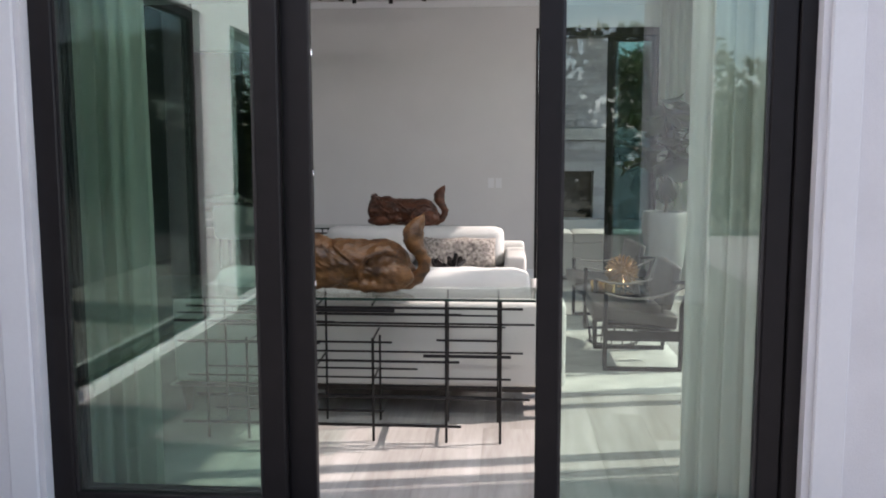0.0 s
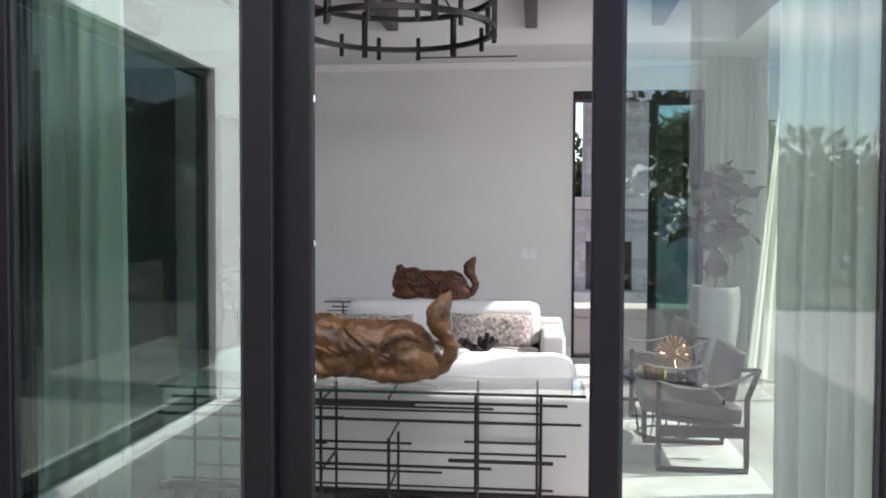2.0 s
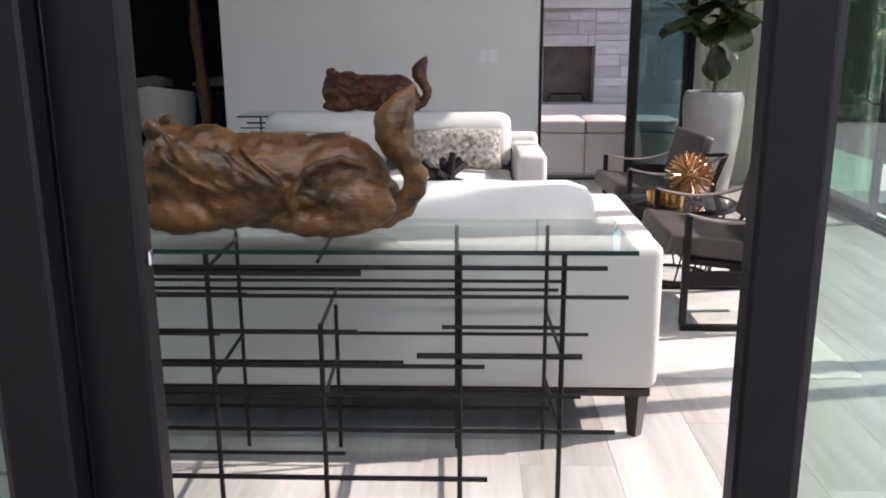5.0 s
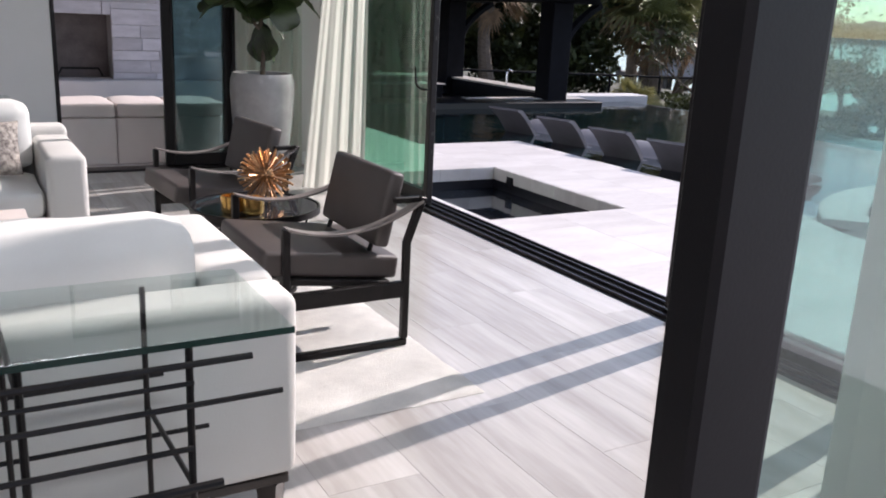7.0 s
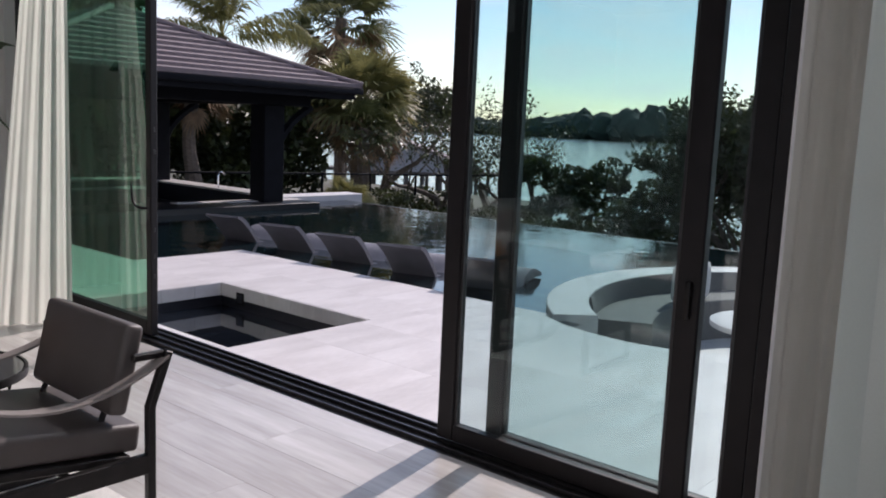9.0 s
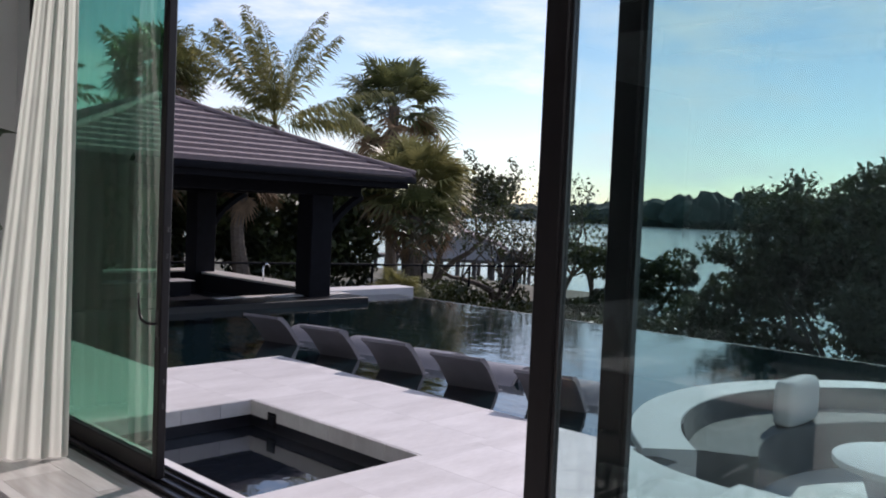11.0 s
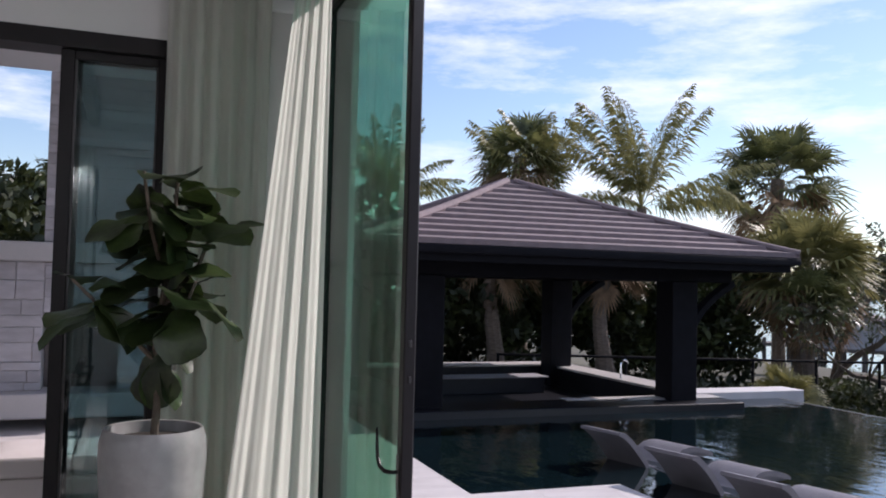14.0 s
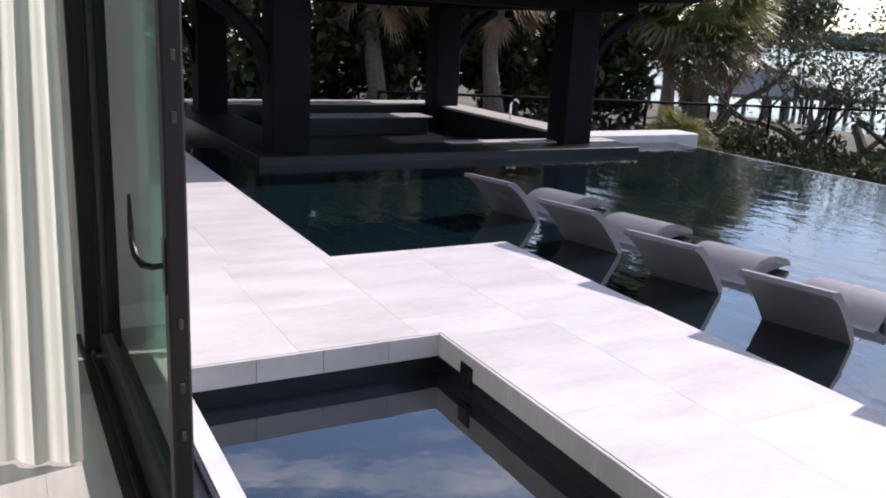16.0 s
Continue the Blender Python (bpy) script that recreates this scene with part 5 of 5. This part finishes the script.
    t = thing("fan_palm", at, label, "palm tree", "fan palms")
    pts = [(0.10 * math.sin(k * 0.9 + seed), 0.08 * math.cos(k * 0.7 + seed), h * k / 6) for k in range(7)]
    part("trunk", add_tube(bmesh.new(), pts, [0.24, 0.19, 0.17, 0.16, 0.16, 0.18, 0.20], 9), M["palmbark"], t)
    c = Vector(pts[-1])
    for nm, cnt, lo, hi, mm in (("crown", n, -0.35, 0.98, material), ("dry_skirt", n // 4, -0.95, -0.35, "dryleaf")):
        vs, fs = [], []
        for k in range(cnt):
            el = math.asin(lo + (hi - lo) * (k + rnd.random()) / cnt)
            az = rnd.uniform(0, 2 * math.pi)
            d = Vector((math.cos(el) * math.cos(az), math.cos(el) * math.sin(az), math.sin(el)))
            L = R * rnd.uniform(0.42, 0.60)
            hub = c + d * L + Vector((0, 0, -0.12 * L))
            side = d.cross(Vector((0, 0, 1)))
            side = side.normalized() if side.length > 0.05 else Vector((1, 0, 0))
            up = side.cross(d)
            w = 0.016
            i0 = len(vs)
            vs += [c - side * w, c + side * w, hub + side * w, hub - side * w]
            fs.append((i0, i0 + 1, i0 + 2, i0 + 3))
            tw = rnd.uniform(-0.7, 0.7)
            side2 = side * math.cos(tw) + up * math.sin(tw)
            up2 = d.cross(side2) * -1
            bl = R * rnd.uniform(0.42, 0.56)
            for b in range(blades):
                th = radians(-125 + 250 * b / (blades - 1))
                e = d * math.cos(th) + side2 * math.sin(th) + up2 * 0.22 * abs(math.sin(th))
                wid = e.cross(up2).normalized() * 0.020 * R
                l = bl * (0.72 + 0.28 * math.cos(th)) * rnd.uniform(0.88, 1.08)
                m1 = hub + e * l * 0.55
                tip = hub + e * l + Vector((0, 0, -0.30 * l * rnd.uniform(0.5, 1.3)))
                i0 = len(vs)
                vs += [hub - wid * 0.3, hub + wid * 0.3, m1 + wid, m1 - wid, tip]
                fs += [(i0, i0 + 1, i0 + 2, i0 + 3), (i0 + 3, i0 + 2, i0 + 4)]
        part_mesh(nm, vs, fs, M[mm], t)
    return t


def feather_palm(at, h, R, n, seed, label, lean=(0, 0)):
    rnd = random.Random(seed)
    t = thing("feather_palm", at, label, "palm tree", "feather palms")
    pts = [(lean[0] * (k / 6) ** 2, lean[1] * (k / 6) ** 2, h * k / 6) for k in range(7)]
    part("trunk", add_tube(bmesh.new(), pts, [0.22, 0.17, 0.15, 0.14, 0.13, 0.13, 0.14], 9), M["palmbark"], t)
    c = Vector(pts[-1])
    vs, fs = [], []
    for k in range(n):
        az = k * 2.39996 + rnd.uniform(-0.3, 0.3)
        e0 = radians(rnd.uniform(52, 86)) if k % 5 else radians(rnd.uniform(10, 40))
        L = R * rnd.uniform(0.85, 1.15)
        bend = rnd.uniform(0.45, 1.25)
        prev, m = c.copy(), 26
        hd = Vector((math.cos(az), math.sin(az), 0))
        side = Vector((-math.sin(az), math.cos(az), 0))
        for s in range(m):
            u = s / m
            e = e0 - bend * u ** 1.6
            d = hd * math.cos(e) + Vector((0, 0, math.sin(e)))
            nxt = prev + d * (L / m)
            w = 0.02 * (1 - 0.8 * u) + 0.004
            i0 = len(vs)
            vs += [prev - side * w, prev + side * w, nxt + side * w, nxt - side * w]
            fs.append((i0, i0 + 1, i0 + 2, i0 + 3))
            if s > 2:
                ll = 0.19 * R * math.sin(math.pi * min(1, 0.18 + 0.80 * u)) ** 0.7
                for sg in (-1, 1):
                    for q in (0.0, 0.34, 0.67):
                        b = prev.lerp(nxt, q)
                        dirn = (d * rnd.uniform(0.7, 1.0) + side * sg * rnd.uniform(0.35, 0.7) + Vector((0, 0, rnd.uniform(-0.6, 0.1)))).normalized()
                        tip = b + dirn * ll * rnd.uniform(0.8, 1.15) + Vector((0, 0, -rnd.uniform(0.25, 0.6) * ll))
                        wd = d * 0.016 * R * 0.45
                        mid = b + dirn * ll * 0.5
                        i0 = len(vs)
                        vs += [b, mid + wd, tip, mid - wd]
                        fs.append((i0, i0 + 1, i0 + 2, i0 + 3))
            prev = nxt
    part_mesh("crown", vs, fs, M["coco"], t)
    return t


def broadleaf(at, height, spread, seed, label, leaves=9000, leaf_size=0.09, name="mangrove_tree", open_top=0.5, material="leaf", trunk_r=0.14, levels=4):
    rnd = random.Random(seed)
    t = thing(name, at, label, "tree", "shore trees")
    bm = bmesh.new()
    tips = []

    def grow(p, d, L, r, lev):
        pts, rad = [p], [r]
        for k in range(4):
            d = (d + Vector((rnd.uniform(-0.4, 0.4), rnd.uniform(-0.4, 0.4), rnd.uniform(-0.15, 0.25)))).normalized()
            p = p + d * (L / 4)
            pts.append(p)
            rad.append(r * (1 - 0.11 * (k + 1)))
            if lev <= 2:
                tips.append((p, lev))
        add_tube(bm, pts, rad, 6 if lev > 1 else 4)
        if lev > 0:
            for k in range(3 if lev > 1 else 2):
                a = rnd.uniform(0, 2 * math.pi)
                dd = (d * 0.5 + Vector((math.cos(a) * spread, math.sin(a) * spread, rnd.uniform(0.05, 0.7) * open_top))).normalized()
                grow(pts[rnd.choice((2, 3, 4))], dd, L * rnd.uniform(0.58, 0.8), rad[-1] * 0.75, lev - 1)
    for k in range(3):
        a = 2.1 * k + rnd.uniform(0, 1)
        grow(Vector((0.25 * math.cos(a), 0.25 * math.sin(a), 0)), Vector((0.5 * math.cos(a), 0.5 * math.sin(a), 1)).normalized(), height * 0.42, trunk_r, levels)
    part("trunk", bm, M["bark"], t)
    P = np.array([tuple(p) for p, l in tips])
    rg = np.random.default_rng(seed)
    idx = rg.integers(0, len(P), leaves)
    C = P[idx] + rg.normal(0, 0.075 * height / 3, (leaves, 3)) * np.array([1, 1, 0.7])
    A, B = rg.normal(0, 1, (leaves, 3)), rg.normal(0, 1, (leaves, 3))
    A /= np.linalg.norm(A, axis=1, keepdims=True)
    B -= A * (A * B).sum(1, keepdims=True)
    B /= np.linalg.norm(B, axis=1, keepdims=True)
    s = leaf_size * rg.uniform(0.6, 1.4, (leaves, 1))
    V = np.stack([C - A * s, C + B * s * 0.45, C + A * s, C - B * s * 0.45], 1).reshape(-1, 3)
    F = np.arange(leaves * 4).reshape(-1, 4)
    part_mesh("crown", V.tolist(), F.tolist(), M[material], t)
    return t


def leaf_bank(name, spots, leaves, size, material, label, seed):
    """A dense bank of shrubs: leaves gathered in uneven clumps."""
    rg = np.random.default_rng(seed)
    S = np.array(spots, float)
    idx = rg.integers(0, len(S), leaves)
    d = rg.normal(0, 1, (leaves, 3))
    d /= np.linalg.norm(d, axis=1, keepdims=True)
    C = S[idx, :3] + d * S[idx, 3:6] * rg.uniform(0.75, 1.05, (leaves, 1))
    A, B = rg.normal(0, 1, (leaves, 3)), rg.normal(0, 1, (leaves, 3))
    A /= np.linalg.norm(A, axis=1, keepdims=True)
    B -= A * (A * B).sum(1, keepdims=True)
    B /= np.linalg.norm(B, axis=1, keepdims=True)
    s = size * rg.uniform(0.6, 1.5, (leaves, 1))
    V = np.stack([C - A * s, C + B * s * 0.42, C + A * s, C - B * s * 0.42], 1).reshape(-1, 3)
    ob = part_mesh(name, V.tolist(), np.arange(leaves * 4).reshape(-1, 4).tolist(), M[material])
    return tagged(ob, label, "shrubs", kind="stuff")


rs = random.Random(77)
spots = []
for k in range(150):
    x = rs.uniform(-1.0, 17.2)
    y = 23.2 + rs.uniform(-0.6, 2.2)
    z = rs.uniform(-0.3, 3.0 if x < 15 else 1.8)
    spots.append((x, y, z, rs.uniform(0.5, 1.0), rs.uniform(0.5, 0.9), rs.uniform(0.5, 0.9)))
leaf_bank("hedge", spots, 60000, 0.12, "hedge", "dense dark green hedge and shrubs behind the pavilion", 5)
spots = [(rs.uniform(13.2, 15.5), rs.uniform(13.0, 18.0), rs.uniform(-1.7, -0.75), 0.6, 0.6, 0.45) for k in range(40)] + [(rs.uniform(12.2, 14.5), rs.uniform(3.5, 13.0), rs.uniform(-1.8, -0.9), 0.6, 0.6, 0.45) for k in range(40)]
spots += [(rs.uniform(12.4, 20.0), rs.uniform(16.8, 20.5), rs.uniform(-1.5, -0.6), 0.6, 0.6, 0.4) for k in range(60)]
leaf_bank("shore_shrubs", spots, 40000, 0.075, "leaf", "low green shore shrubs below the pool edge", 6)

spots = []
for k in range(110):
    u = rs.random()
    x, y = 15.4 + rs.uniform(0, 2.6) + 1.2 * u, 11.6 - 7.6 * u + rs.uniform(-0.5, 0.9)
    top = min(2.6, 0.6 + 7.0 * u) + 0.7 * noise.noise((u * 9, 2.0, 1.0))
    spots.append((x, y, rs.uniform(-1.9, max(top, -1.0)), rs.uniform(0.35, 0.75), rs.uniform(0.35, 0.75), rs.uniform(0.3, 0.6)))
for k in range(34):
    spots.append((rs.uniform(17.0, 19.2), rs.uniform(13.4, 16.4), rs.uniform(-1.9, 0.8), rs.uniform(0.3, 0.55), rs.uniform(0.3, 0.55), rs.uniform(0.2, 0.4)))
leaf_bank("mangrove_thicket", spots, 70000, 0.065, "leaf", "dense dark mangrove thicket along the shore", 16)
# made-up hedge behind the entrance court, only there to be mirrored in the glass
spots = [(rs.uniform(-9.0, 10.0), rs.uniform(-13.5, -11.5), rs.uniform(0.2, 3.6), 0.9, 0.8, 0.8) for k in range(90)]
leaf_bank("entrance_hedge", spots, 26000, 0.14, "hedge", "tall green hedge added out of view to fill the door glass reflections", 8)

fan_palm((12.45, 27.0, -0.35), 5.6, 1.75, 46, 1, "fan palm with a dark rounded crown above the roof")
fan_palm((20.5, 25.8, -0.9), 5.9, 2.4, 46, 2, "tall fan palm with a wide dark green crown")
fan_palm((17.5, 21.6, -0.9), 3.1, 1.95, 85, 3, "squat fan palm with bright grey green fronds", "coco")
fan_palm((16.8, 20.6, -0.9), 2.2, 1.3, 40, 8, "small fan palm with shaggy trunk by the pool")
fan_palm((13.4, 17.6, -1.2), 0.9, 0.8, 26, 9, "young yellow green palm beside the pool wall", "coco")
feather_palm((15.3, 25.2, -0.4), 4.2, 3.6, 19, 4, "feather palm with tall yellow green arching fronds")
feather_palm((12.9, 26.3, -0.4), 4.0, 3.2, 10, 5, "feather palm with drooping yellow green fronds")
feather_palm((8.1, 25.5, -0.4), 3.9, 2.4, 18, 6, "feather palm seen low beyond the pavilion roof")
fan_palm((9.6, 22.3, -0.35), 2.9, 1.6, 36, 14, "fan palm trunk standing among the hedge")
fan_palm((12.2, 22.0, -0.35), 2.6, 1.3, 30, 15, "reddish trunked palm in the shade of the hedge")
fan_palm((3.2, 17.0, 0), 2.6, 1.5, 40, 16, "fan palm planted beside the outdoor fireplace")
broadleaf((19.0, 17.5, -2.4), 6.4, 0.7, 11, "open mangrove tree with bare winding limbs", 4200, 0.055, open_top=0.75, trunk_r=0.17)
broadleaf((16.4, 8.6, -1.9), 5.0, 0.5, 13, "dense dark mangrove tree at the shore", 22000, 0.06, open_top=0.6, trunk_r=0.12)
broadleaf((16.8, 6.6, -1.9), 5.4, 0.5, 14, "dense dark mangrove tree at the shore", 22000, 0.06, open_top=0.6, trunk_r=0.12)
broadleaf((15.7, 8.3, -1.9), 2.7, 0.8, 21, "low bushy mangrove at the shore", 9000, 0.07, open_top=0.3, trunk_r=0.06)
broadleaf((16.0, 6.7, -1.9), 3.0, 0.8, 22, "low bushy mangrove at the shore", 9000, 0.07, open_top=0.3, trunk_r=0.06)
broadleaf((15.8, 13.2, -1.9), 2.2, 0.9, 15, "low bushy mangrove at the shore", 2500, 0.075, open_top=0.4, trunk_r=0.06)
broadleaf((20.3, 23.6, -0.9), 5.2, 0.6, 31, "leafy garden tree beyond the pool palms", 9000, 0.08, "garden_tree", open_top=0.7, trunk_r=0.12)
broadleaf((-1.0, 26.0, -0.34), 5.5, 0.8, 18, "broad leafed garden tree beyond the fireplace", 9000, 0.12, "garden_tree")

# ---- floor tiles, last ----
tile_cache = {}


def tiles(parent, rect, tw, tl, material, gap=0.0008, th=0.012, name="tile", skip=None):
    x0, x1, y0, y1 = rect
    cols = math.ceil((x1 - x0) / tw)
    for i in range(cols):
        a, b = x0 + i * tw, min(x0 + (i + 1) * tw, x1)
        off = (i * 0.37 % 1) * tl
        y = y0 - off
        while y < y1:
            c, d = max(y, y0), min(y + tl, y1)
            y += tl
            if d - c < 0.02 or b - a < 0.02 or (skip and skip((a + b) / 2, (c + d) / 2)):
                continue
            key = (round(b - a, 3), round(d - c, 3), material)
            if key not in tile_cache:
                tile_cache[key] = to_mesh(name, box(-(b - a - gap) / 2, (b - a - gap) / 2, -(d - c - gap) / 2, (d - c - gap) / 2, -th, 0.0, 0.0006), M[material], smooth=False)
            piece(name, tile_cache[key], parent, ((a + b) / 2, (c + d) / 2, 0.0))


tiles(floor, (-3.0, 3.0, 3.53, 10.28), 0.305, 1.22, "tile")
tiles(floor, (-6.0, -3.0, 3.53, 10.28), 0.61, 1.22, "tile")
tiles(floor, (-6.0, 0.1, 10.28, 14.8), 0.61, 1.22, "tile")
for r in SLABS[:8]:
    tiles(terrace, r, 0.61, 0.915, "deck")
tiles(terrace, SLABS[8], 0.915, 1.22, "deck")
tiles(entry, (-9.0, 3.27, -9.0, 3.279), 0.915, 1.22, "entry")
